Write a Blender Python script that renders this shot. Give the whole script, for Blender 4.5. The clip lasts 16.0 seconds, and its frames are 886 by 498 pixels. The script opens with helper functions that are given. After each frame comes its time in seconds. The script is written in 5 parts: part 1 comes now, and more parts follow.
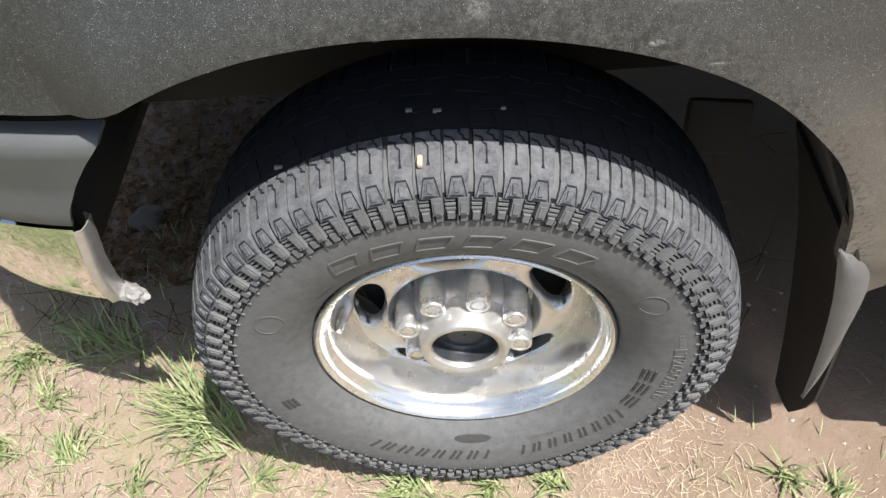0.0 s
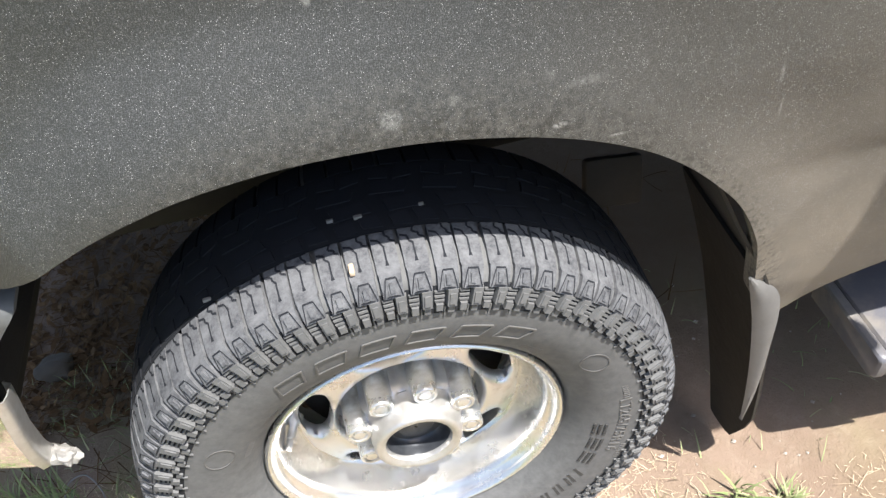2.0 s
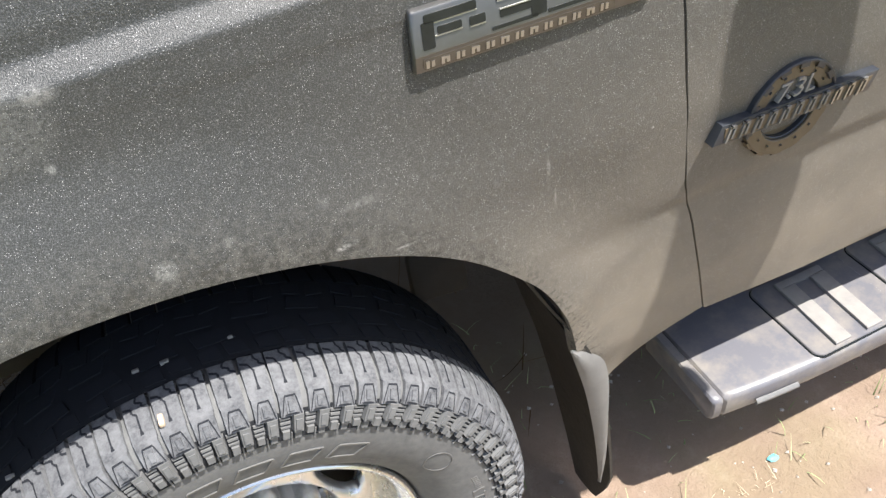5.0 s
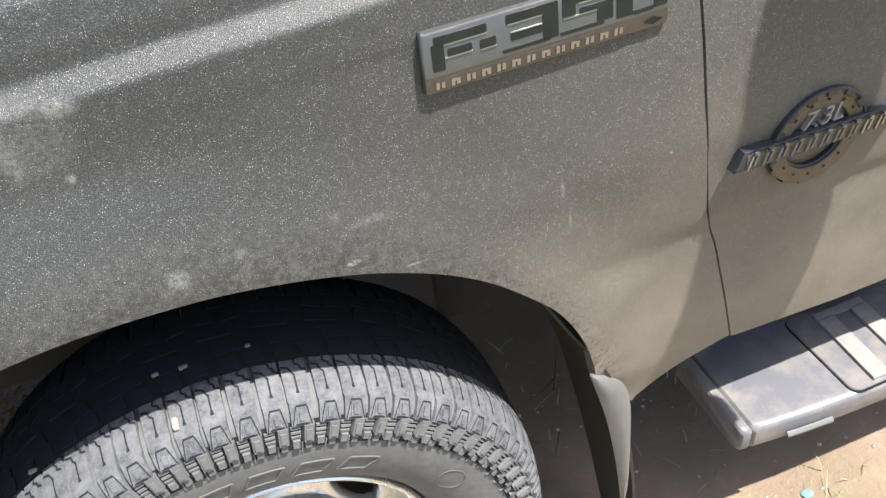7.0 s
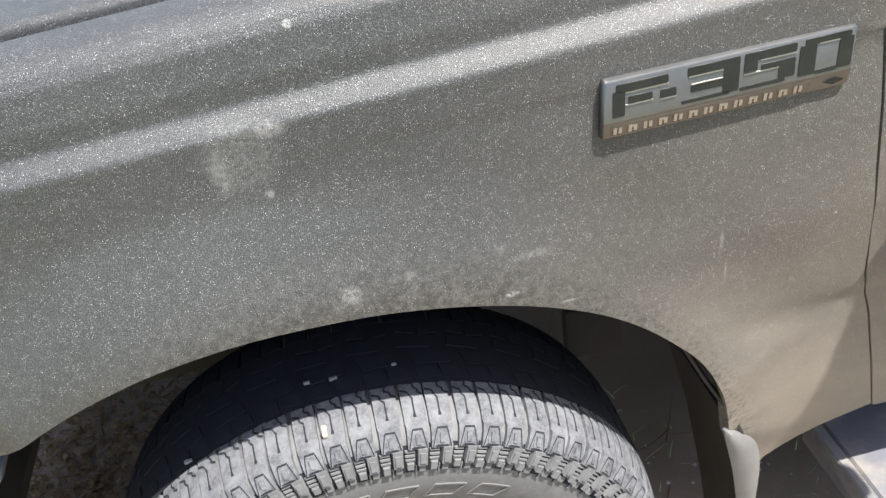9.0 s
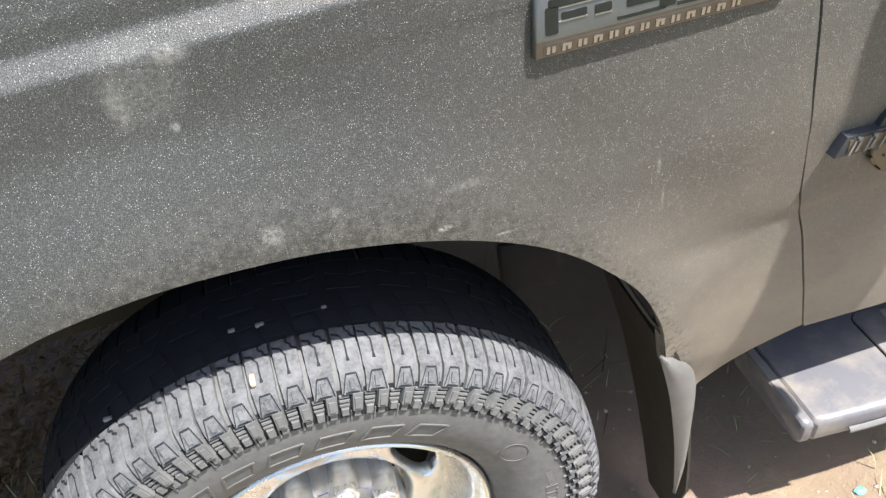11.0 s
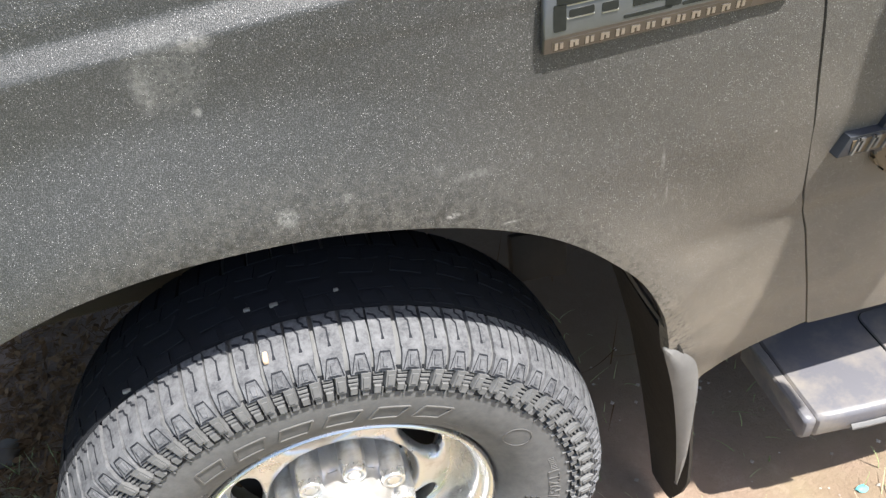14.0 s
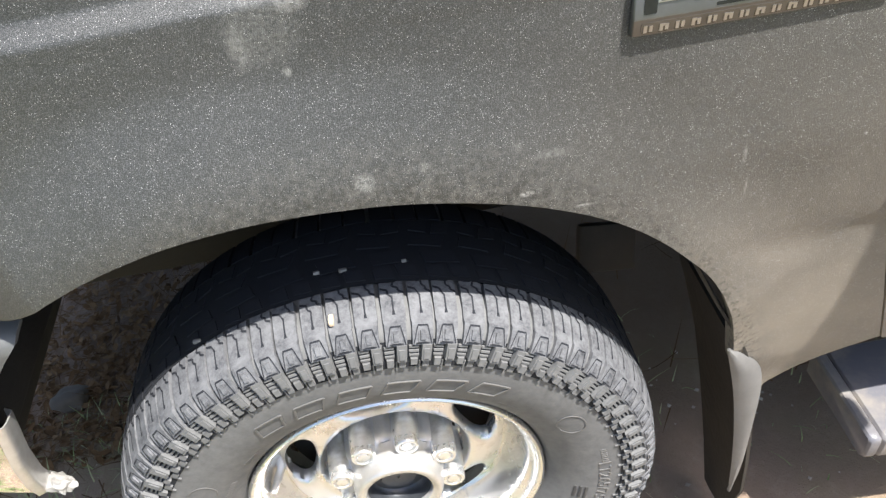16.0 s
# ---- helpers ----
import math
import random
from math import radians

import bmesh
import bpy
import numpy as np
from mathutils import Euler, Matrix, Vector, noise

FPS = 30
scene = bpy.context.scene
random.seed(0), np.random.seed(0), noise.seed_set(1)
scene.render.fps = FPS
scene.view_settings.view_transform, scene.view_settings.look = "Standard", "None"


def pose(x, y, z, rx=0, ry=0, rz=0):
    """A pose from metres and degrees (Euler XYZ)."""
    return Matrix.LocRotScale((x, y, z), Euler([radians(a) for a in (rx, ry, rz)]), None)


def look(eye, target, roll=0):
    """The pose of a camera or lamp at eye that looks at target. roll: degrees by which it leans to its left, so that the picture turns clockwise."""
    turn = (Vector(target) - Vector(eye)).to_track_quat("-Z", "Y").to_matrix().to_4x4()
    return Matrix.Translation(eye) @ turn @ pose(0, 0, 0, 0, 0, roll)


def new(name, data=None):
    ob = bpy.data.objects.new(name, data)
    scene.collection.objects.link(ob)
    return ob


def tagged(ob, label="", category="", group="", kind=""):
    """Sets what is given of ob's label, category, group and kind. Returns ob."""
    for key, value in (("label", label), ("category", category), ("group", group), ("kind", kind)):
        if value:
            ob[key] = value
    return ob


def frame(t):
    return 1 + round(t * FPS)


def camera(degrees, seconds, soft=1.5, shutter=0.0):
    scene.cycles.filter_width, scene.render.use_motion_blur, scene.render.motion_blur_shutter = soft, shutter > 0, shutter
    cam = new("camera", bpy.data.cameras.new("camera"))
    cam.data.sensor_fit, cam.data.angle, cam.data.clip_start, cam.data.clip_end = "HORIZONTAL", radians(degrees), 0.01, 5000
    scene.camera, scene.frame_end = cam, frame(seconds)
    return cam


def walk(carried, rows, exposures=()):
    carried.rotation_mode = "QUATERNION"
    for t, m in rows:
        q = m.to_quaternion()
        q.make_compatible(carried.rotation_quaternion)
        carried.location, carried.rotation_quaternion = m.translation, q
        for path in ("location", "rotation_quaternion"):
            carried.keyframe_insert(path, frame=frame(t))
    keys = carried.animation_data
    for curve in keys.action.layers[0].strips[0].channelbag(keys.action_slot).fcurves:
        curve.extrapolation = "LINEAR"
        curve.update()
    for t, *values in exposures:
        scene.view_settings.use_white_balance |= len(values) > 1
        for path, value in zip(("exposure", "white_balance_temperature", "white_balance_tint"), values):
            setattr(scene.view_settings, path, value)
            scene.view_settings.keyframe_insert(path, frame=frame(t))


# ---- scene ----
# x runs towards the rear of the truck, y into it, z up; the front hub lies over the origin
cam = camera(57.74, 16.0, soft=1.4)
ROWS = [
    (0, 0.0571, -0.6386, 1.3993, 39.128, 5.075, -0.002),
    (0.5, 0.0494, -0.6200, 1.4078, 39.757, 7.605, -2.371),
    (1, 0.0175, -0.6110, 1.4015, 39.516, 9.324, -3.087),
    (1.5, -0.0092, -0.6285, 1.4379, 41.274, 8.271, -3.513),
    (2, 0.0190, -0.6239, 1.4329, 43.031, 6.546, -12.725),
    (2.5, 0.0231, -0.6187, 1.4227, 42.772, 6.629, -15.868),
    (3, 0.0473, -0.6044, 1.4372, 43.656, 5.640, -17.547),
    (3.5, 0.0842, -0.6208, 1.4469, 47.558, 5.901, -23.020),
    (5.8, 0.1322, -0.6236, 1.4725, 46.473, 7.519, -24.722),
    (6, 0.1430, -0.6326, 1.4758, 46.947, 7.907, -23.269),
    (6.5, 0.1722, -0.6432, 1.4757, 47.998, 7.831, -23.108),
    (7, 0.1574, -0.6434, 1.4614, 48.409, 8.035, -20.573),
    (7.5, 0.1405, -0.6466, 1.4764, 49.632, 6.339, -16.549),
    (8, 0.1625, -0.6572, 1.4945, 52.567, 6.895, -15.785),
    (8.5, 0.1393, -0.6725, 1.4845, 52.650, 8.521, -15.628),
    (9, 0.0874, -0.6496, 1.4881, 52.199, 8.492, -12.216),
    (9.5, 0.1066, -0.6425, 1.4657, 49.209, 7.853, -13.741),
    (12, 0.0845, -0.6053, 1.4533, 47.126, 6.336, -17.934),
    (12.5, 0.0820, -0.6188, 1.4734, 47.295, 5.842, -18.220),
    (13, 0.1045, -0.6390, 1.4730, 47.335, 5.769, -18.296),
    (13.5, 0.1357, -0.6479, 1.4588, 47.228, 5.658, -18.575),
    (14, 0.1001, -0.6457, 1.4688, 46.897, 6.764, -15.121),
    (14.5, 0.0892, -0.6493, 1.4773, 47.581, 7.408, -11.297),
    (15, 0.1191, -0.6578, 1.4740, 47.654, 7.767, -11.976),
    (15.5, 0.1085, -0.6662, 1.4793, 47.919, 7.283, -12.480),
    (16, 0.0877, -0.6640, 1.4600, 47.241, 6.456, -8.647),
]
walk(cam, [(t, pose(x, y, z, rx, ry, rz)) for t, x, y, z, rx, ry, rz in ROWS],
     exposures=[(0.0, 0.73), (0.5, 0.86), (1.0, 0.86), (1.5, 0.91), (2.0, 1.19), (2.5, 1.20), (3.5, 1.28), (7.0, 1.37), (8.0, 1.50), (9.5, 1.50), (12.0, 1.38), (14.0, 1.34), (15.0, 1.40), (16.0, 1.40)])

# ---- light ----
SUN_TO = Vector((0.35, -0.29, 1.0)).normalized()
world = bpy.data.worlds.new("sky")
scene.world = world
world.use_nodes = True
wn = world.node_tree
sky = wn.nodes.new("ShaderNodeTexSky")
sky.sky_type = 'NISHITA'
sky.sun_disc = False
sky.dust_density, sky.air_density = 2.2, 1.0
sky.sun_elevation = math.asin(SUN_TO.z)
sky.sun_rotation = math.atan2(SUN_TO.x, SUN_TO.y)
wn.nodes["Background"].inputs[1].default_value = 0.10
wn.links.new(sky.outputs[0], wn.nodes["Background"].inputs[0])
sun_data = bpy.data.lights.new("sun", 'SUN')
sun_data.energy, sun_data.angle, sun_data.color = 4.6, radians(0.6), (1.0, 0.965, 0.92)
sun = new("sun", sun_data)
sun.matrix_world = look(SUN_TO * 20, (0, 0, 0))


# ---- materials ----
class Mat:
    """A node material with a few shorthands."""
    def __init__(self, name, color=(0.5, 0.5, 0.5), rough=0.5, metal=0.0, spec=0.5):
        self.m = bpy.data.materials.new(name)
        self.m.use_nodes = True
        self.t = self.m.node_tree
        self.b = self.t.nodes["Principled BSDF"]
        self.b.inputs["Base Color"].default_value = (*color, 1)
        self.b.inputs["Roughness"].default_value = rough
        self.b.inputs["Metallic"].default_value = metal
        self.b.inputs["Specular IOR Level"].default_value = spec
        self.co = self.t.nodes.new("ShaderNodeTexCoord").outputs["Object"]

    def n(self, kind, **props):
        nd = self.t.nodes.new("ShaderNode" + kind)
        for k, v in props.items():
            if k == "operation":
                nd.operation = v
            elif k == "data_type":
                nd.data_type = v
            elif k == "blend_type":
                nd.blend_type = v
            elif k == "feature":
                nd.feature = v
        return nd

    def put(self, a, b):
        self.t.links.new(a, b)

    def noise(self, scale, detail=4, rough=0.6, vec=None, stretch=None):
        nd = self.n("TexNoise")
        nd.inputs["Scale"].default_value, nd.inputs["Detail"].default_value, nd.inputs["Roughness"].default_value = scale, detail, rough
        v = vec or self.co
        if stretch:
            mp = self.n("Mapping")
            mp.inputs["Scale"].default_value = stretch
            self.put(v, mp.inputs[0])
            v = mp.outputs[0]
        self.put(v, nd.inputs["Vector"])
        return nd.outputs["Fac"]

    def cells(self, scale, feature='F1', vec=None):
        nd = self.n("TexVoronoi", feature=feature)
        nd.inputs["Scale"].default_value = scale
        self.put(vec or self.co, nd.inputs["Vector"])
        return nd.outputs

    def ramp(self, fac, *stops):
        nd = self.n("ValToRGB")
        el = nd.color_ramp.elements
        while len(el) < len(stops):
            el.new(0.5)
        for e, (p, c) in zip(el, stops):
            e.position = p
            e.color = (c, c, c, 1) if isinstance(c, (int, float)) else (*c, 1)
        self.put(fac, nd.inputs[0])
        return nd.outputs[0]

    def mix(self, fac, a, b, how='MIX'):
        nd = self.n("Mix", data_type='RGBA', blend_type=how)
        for sock, v in ((nd.inputs[0], fac), (nd.inputs[6], a), (nd.inputs[7], b)):
            if isinstance(v, (int, float)):
                sock.default_value = v
            elif isinstance(v, tuple):
                sock.default_value = (*v, 1)
            else:
                self.put(v, sock)
        return nd.outputs[2]

    def math(self, op, a, b=0.0):
        nd = self.n("Math", operation=op)
        for sock, v in ((nd.inputs[0], a), (nd.inputs[1], b)):
            if isinstance(v, (int, float)):
                sock.default_value = v
            else:
                self.put(v, sock)
        return nd.outputs[0]

    def axis(self, k):
        nd = self.n("SeparateXYZ")
        self.put(self.co, nd.inputs[0])
        return nd.outputs[k]

    def span(self, v, a, b):
        nd = self.n("MapRange")
        self.put(v, nd.inputs[0])
        nd.inputs[1].default_value, nd.inputs[2].default_value = a, b
        return nd.outputs[0]

    def spot(self, p, r, soft=0.5):
        """1 inside a ball round p, falling to 0 at its rim."""
        nd = self.n("VectorMath", operation='DISTANCE')
        self.put(self.co, nd.inputs[0])
        nd.inputs[1].default_value = p
        return self.span(nd.outputs["Value"], r, r * soft)

    def streak(self, p, size):
        """1 in the heart of a stretched ball of the given half sizes, falling to 0 at its rim."""
        away = self.n("VectorMath", operation='SUBTRACT')
        self.put(self.co, away.inputs[0])
        away.inputs[1].default_value = p
        scaled = self.n("VectorMath", operation='DIVIDE')
        self.put(away.outputs[0], scaled.inputs[0])
        scaled.inputs[1].default_value = size
        ln = self.n("VectorMath", operation='LENGTH')
        self.put(scaled.outputs[0], ln.inputs[0])
        return self.span(ln.outputs["Value"], 1.0, 0.3)

    def color(self, v):
        self.put(v, self.b.inputs["Base Color"])

    def rough(self, v):
        self.put(v, self.b.inputs["Roughness"])

    def bump(self, v, dist, strength=1.0):
        nd = self.n("Bump")
        nd.inputs["Distance"].default_value, nd.inputs["Strength"].default_value = dist, strength
        self.put(v, nd.inputs["Height"])
        old = self.b.inputs["Normal"].links
        if old:
            self.put(old[0].from_socket, nd.inputs["Normal"])
        self.put(nd.outputs[0], self.b.inputs["Normal"])


def paint(name, marks, streaks=()):
    """Textured charcoal bed-liner paint with dust, scuffs and a mottled stain round the wheel arch."""
    m = Mat(name, rough=0.5)
    grain = m.noise(760, 2, 0.65)
    fleck = m.ramp(m.cells(480)[0], (0.0, 1.0), (0.24, 0.0))
    big = m.noise(5, 4, 0.6)
    base = m.mix(big, (0.0235, 0.0255, 0.026), (0.044, 0.045, 0.044))
    base = m.mix(m.math('MULTIPLY', m.ramp(grain, (0.46, 0.0), (0.68, 1.0)), 0.55), base, (0.15, 0.152, 0.152))
    x, z = m.axis(0), m.axis(2)
    dust = m.math('MULTIPLY', m.span(x, 0.15, 0.60), 0.34)
    dust = m.math('MAXIMUM', dust, m.math('MULTIPLY', m.math('MULTIPLY', m.span(z, 1.02, 0.62), m.span(x, 0.1, 0.5)), 0.9))
    dust = m.math('MULTIPLY', dust, m.ramp(m.span(z, 1.16, 0.88), (0.0, 0.3), (1.0, 1.0)))
    dust = m.math('MULTIPLY', dust, m.ramp(m.noise(9, 5, 0.6), (0.25, 0.55), (0.7, 1.0)))
    base = m.mix(dust, base, (0.30, 0.262, 0.214))
    base = m.mix(m.math('MULTIPLY', fleck, m.math('MULTIPLY', m.ramp(m.noise(110, 1), (0.42, 0.0), (0.55, 1.0)), 0.95)), base, (0.68, 0.68, 0.67))
    # mottled road film in a ring round the arch
    mp = m.n("Mapping")
    mp.inputs["Location"].default_value, mp.inputs["Scale"].default_value = (-0.035, 0.0, -0.40), (1.16, 0.0, 1.0)
    m.put(m.co, mp.inputs[0])
    ln = m.n("VectorMath", operation='LENGTH')
    m.put(mp.outputs[0], ln.inputs[0])
    film = m.math('MULTIPLY', m.span(ln.outputs["Value"], 0.645, 0.575), m.ramp(m.noise(120, 5, 0.75), (0.44, 0.0), (0.62, 1.0)))
    base = m.mix(m.math('MULTIPLY', film, 0.5), base, (0.15, 0.145, 0.132))
    film = m.math('MULTIPLY', m.span(ln.outputs["Value"], 0.62, 0.57), m.ramp(m.noise(150, 4, 0.75), (0.5, 0.0), (0.6, 1.0)))
    base = m.mix(m.math('MULTIPLY', film, 0.7), base, (0.028, 0.028, 0.026))
    for p, r, a in marks:
        ragged = m.ramp(m.noise(220, 5, 0.75), (0.36, 0.0), (0.62, 1.0))
        base = m.mix(m.math('MULTIPLY', m.math('MULTIPLY', m.spot(p, r, 0.55), ragged), a), base, (0.42, 0.42, 0.40))
    for p, size, a in streaks:
        base = m.mix(m.math('MULTIPLY', m.math('MULTIPLY', m.streak(p, size), m.ramp(m.noise(160, 4, 0.7), (0.35, 0.0), (0.6, 1.0))), a), base, (0.50, 0.49, 0.47))
    m.color(base)
    m.rough(m.mix(dust, m.ramp(big, (0.3, 0.40), (0.7, 0.50)), (0.62, 0.62, 0.62)))
    m.put(m.mix(dust, (0.5, 0.5, 0.5), (0.0, 0.0, 0.0)), m.b.inputs["Specular IOR Level"])
    m.bump(grain, 0.0009, 0.8)
    return m


FENDER_MARKS = [((0.051, -0.027, 0.982), 0.013, 0.34), ((0.112, -0.027, 0.988), 0.008, 0.18), ((-0.012, 0.012, 1.140), 0.042, 0.15),
                ((0.003, 0.011, 1.097), 0.007, 0.4), ((0.059, 0.040, 1.239), 0.005, 1.0), ((0.205, -0.028, 0.990), 0.010, 0.15), ((0.576, -0.029, 0.930), 0.0022, 1.0)]
FENDER_STREAKS = [((0.447, -0.023, 0.926), (0.003, 0.05, 0.022), 0.22), ((0.455, -0.022, 0.880), (0.002, 0.05, 0.020), 0.22), ((0.212, -0.030, 0.934), (0.009, 0.03, 0.004), 0.9),
                  ((0.272, -0.030, 0.905), (0.012, 0.03, 0.003), 0.7), ((0.02, 0.01, 1.16), (0.018, 0.05, 0.010), 0.35), ((-0.035, 0.01, 1.125), (0.012, 0.05, 0.028), 0.22), ((0.24, -0.03, 0.975), (0.025, 0.05, 0.006), 0.2)]
M = {}
M["paint"] = paint("charcoal_liner_paint", FENDER_MARKS, FENDER_STREAKS)
M["paint_plain"] = paint("charcoal_paint_dusty", [])

m = M["cover"] = Mat("grey_plastic", (0.085, 0.088, 0.092), 0.55)
m.color(m.mix(m.noise(14, 5, 0.65), (0.075, 0.078, 0.080), (0.125, 0.127, 0.128)))
m.bump(m.noise(600, 2), 0.0004, 0.4)

m = M["chrome"] = Mat("chrome", (0.86, 0.85, 0.83), 0.06, 1.0)
m.rough(m.ramp(m.noise(22, 5, 0.7), (0.35, 0.025), (0.75, 0.09)))
m.color(m.mix(m.ramp(m.noise(35, 5, 0.7), (0.55, 0.0), (0.75, 1.0)), (0.84, 0.83, 0.81), (0.62, 0.58, 0.52)))

m = M["alloy"] = Mat("polished_alloy", (0.88, 0.87, 0.85), 0.12, 0.86)
dirt = m.ramp(m.noise(26, 5, 0.7), (0.52, 0.0), (0.74, 1.0))
m.color(m.mix(dirt, (0.82, 0.82, 0.815), (0.55, 0.535, 0.50)))
m.rough(m.ramp(m.noise(18, 5, 0.7), (0.3, 0.22), (0.75, 0.40)))
m.bump(m.noise(60, 3), 0.0012, 0.3)

m = M["alloy_lip"] = Mat("polished_rim_lip", (0.86, 0.87, 0.88), 0.15, 0.88)
m.rough(m.ramp(m.noise(20, 5, 0.7), (0.3, 0.17), (0.75, 0.34)))
m.color(m.mix(m.ramp(m.noise(30, 5, 0.7), (0.55, 0.0), (0.78, 1.0)), (0.80, 0.79, 0.765), (0.56, 0.535, 0.49)))
m = M["alloy_dull"] = Mat("weathered_alloy", (0.62, 0.60, 0.56), 0.38, 0.75)
m.color(m.mix(m.noise(60, 5, 0.7), (0.72, 0.72, 0.71), (0.48, 0.46, 0.43)))

m = M["bore"] = Mat("dark_bore_steel", (0.05, 0.055, 0.065), 0.28, 0.4)
m.color(m.mix(m.noise(70, 4), (0.025, 0.03, 0.038), (0.10, 0.105, 0.115)))

m = M["rubber"] = Mat("dusty_rubber", (0.09, 0.09, 0.09), 0.75, 0.0, 0.3)
patch = m.noise(7, 5, 0.65)
m.color(m.mix(m.ramp(m.noise(70, 4, 0.7), (0.3, 0.0), (0.7, 1.0)), m.mix(patch, (0.085, 0.087, 0.089), (0.135, 0.136, 0.135)), (0.152, 0.153, 0.153)))
m.bump(m.noise(400, 3), 0.0005, 0.4)

m = M["tread"] = Mat("worn_tread_rubber", (0.15, 0.15, 0.15), 0.8, 0.0, 0.3)
m.color(m.mix(m.ramp(m.noise(45, 5, 0.7), (0.3, 0.0), (0.7, 1.0)), m.mix(m.ramp(m.noise(190, 4, 0.75), (0.40, 0.0), (0.62, 1.0)), (0.040, 0.042, 0.047), (0.100, 0.103, 0.111)), (0.165, 0.168, 0.176)))
m.bump(m.noise(300, 3), 0.0010, 0.7)

# black that stands in for the arch's shade on the inner tread; also the cuts
m = M["tread_inner"] = Mat("shaded_black_rubber", (0.022, 0.023, 0.026), 0.8, 0.0, 0.12)
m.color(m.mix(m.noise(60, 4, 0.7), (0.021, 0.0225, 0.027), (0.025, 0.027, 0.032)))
m = M["letters"] = Mat("raised_rubber", (0.10, 0.10, 0.10), 0.6)
m.color(m.mix(m.noise(80, 4), (0.085, 0.085, 0.085), (0.15, 0.147, 0.14)))
# near-black that holds the shade down in the tyre's gaps
m = M["groove"] = Mat("shaded_groove_rubber", (0.009, 0.009, 0.01), 0.9, 0.0, 0.2)
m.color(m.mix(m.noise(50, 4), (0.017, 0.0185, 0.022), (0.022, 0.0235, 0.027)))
m = M["print"] = Mat("dark_moulded_print", (0.03, 0.03, 0.03), 0.7)
m.color(m.mix(m.noise(120, 4), (0.028, 0.028, 0.028), (0.07, 0.069, 0.067)))
m = M["black"] = Mat("black_liner", (0.012, 0.012, 0.013), 0.8)
m.color(m.mix(m.noise(12, 5), (0.018, 0.0175, 0.017), (0.040, 0.036, 0.030)))
m.bump(m.noise(40, 4), 0.003, 0.5)
m = M["grime"] = Mat("muddy_rubber", (0.03, 0.026, 0.02), 0.9)
m.color(m.mix(m.noise(18, 6, 0.7), (0.012, 0.011, 0.009), (0.040, 0.031, 0.022)))
m.bump(m.noise(60, 5), 0.003, 0.6)
# drab brown of the stone, and of the liner patch lit by bounce
m = M["drab"] = Mat("drab_brown", (0.12, 0.07, 0.045), 0.85)
m.color(m.mix(m.noise(20, 5, 0.7), (0.050, 0.043, 0.034), (0.095, 0.078, 0.060)))
m = M["flap"] = Mat("grey_flap_plastic", (0.26, 0.26, 0.26), 0.5)
m.color(m.mix(m.noise(30, 5, 0.7), (0.10, 0.10, 0.10), (0.19, 0.187, 0.18)))
m = M["step"] = Mat("step_plastic", (0.16, 0.16, 0.18), 0.4)
m.color(m.mix(m.ramp(m.noise(9, 5, 0.65), (0.45, 0.0), (0.72, 1.0)), (0.125, 0.125, 0.14), (0.26, 0.235, 0.20)))
m.bump(m.noise(350, 2), 0.0004, 0.4)
m = M["badge"] = Mat("satin_silver", (0.21, 0.212, 0.215), 0.4, 0.9)
m.rough(m.ramp(m.noise(60, 4), (0.3, 0.36), (0.7, 0.48)))
m.color(m.mix(m.noise(70, 5, 0.7), (0.13, 0.13, 0.13), (0.19, 0.189, 0.186)))
# brown put in for the ground mirrored in the badge's lower strip
m = M["badge_low"] = Mat("ground_reflection_brown", (0.10, 0.09, 0.075), 0.35, 0.5)
m.color(m.mix(m.noise(80, 4), (0.06, 0.053, 0.045), (0.14, 0.125, 0.105)))
m = M["badge_bright"] = Mat("bright_badge_metal", (0.42, 0.42, 0.42), 0.22, 1.0)
m.rough(m.ramp(m.noise(90, 4), (0.3, 0.28), (0.7, 0.45)))
m = M["rib"] = Mat("dusty_rib_plastic", (0.3, 0.28, 0.25), 0.55)
m.color(m.mix(m.noise(40, 5, 0.7), (0.17, 0.165, 0.165), (0.33, 0.31, 0.28)))
m = M["badge_dark"] = Mat("dark_badge_recess", (0.035, 0.04, 0.042), 0.14, 0.0, 0.3)
m.color(m.mix(m.noise(50, 4), (0.008, 0.0095, 0.010), (0.026, 0.029, 0.029)))
m = M["emblem_dark"] = Mat("faded_black_emblem", (0.03, 0.034, 0.042), 0.35)
m.color(m.mix(m.noise(40, 4), (0.012, 0.0145, 0.021), (0.045, 0.05, 0.06)))
m = M["emblem_tan"] = Mat("dusty_emblem_face", (0.2, 0.17, 0.12), 0.5)
m.color(m.mix(m.noise(60, 4), (0.078, 0.057, 0.034), (0.145, 0.112, 0.072)))
m = M["emblem_grey"] = Mat("dull_grey_lettering", (0.24, 0.235, 0.22), 0.5)
m.color(m.mix(m.noise(90, 4), (0.10, 0.097, 0.09), (0.22, 0.21, 0.195)))
m = M["lens"] = Mat("headlight_lens", (0.6, 0.6, 0.58), 0.12, 0.6)
m.color(m.mix(m.noise(30, 3), (0.5, 0.5, 0.48), (0.7, 0.69, 0.66)))
m = M["chip"] = Mat("tan_chip", (0.62, 0.42, 0.25), 0.8)
m.color(m.mix(m.noise(300, 3), (0.42, 0.30, 0.20), (0.68, 0.55, 0.42)))

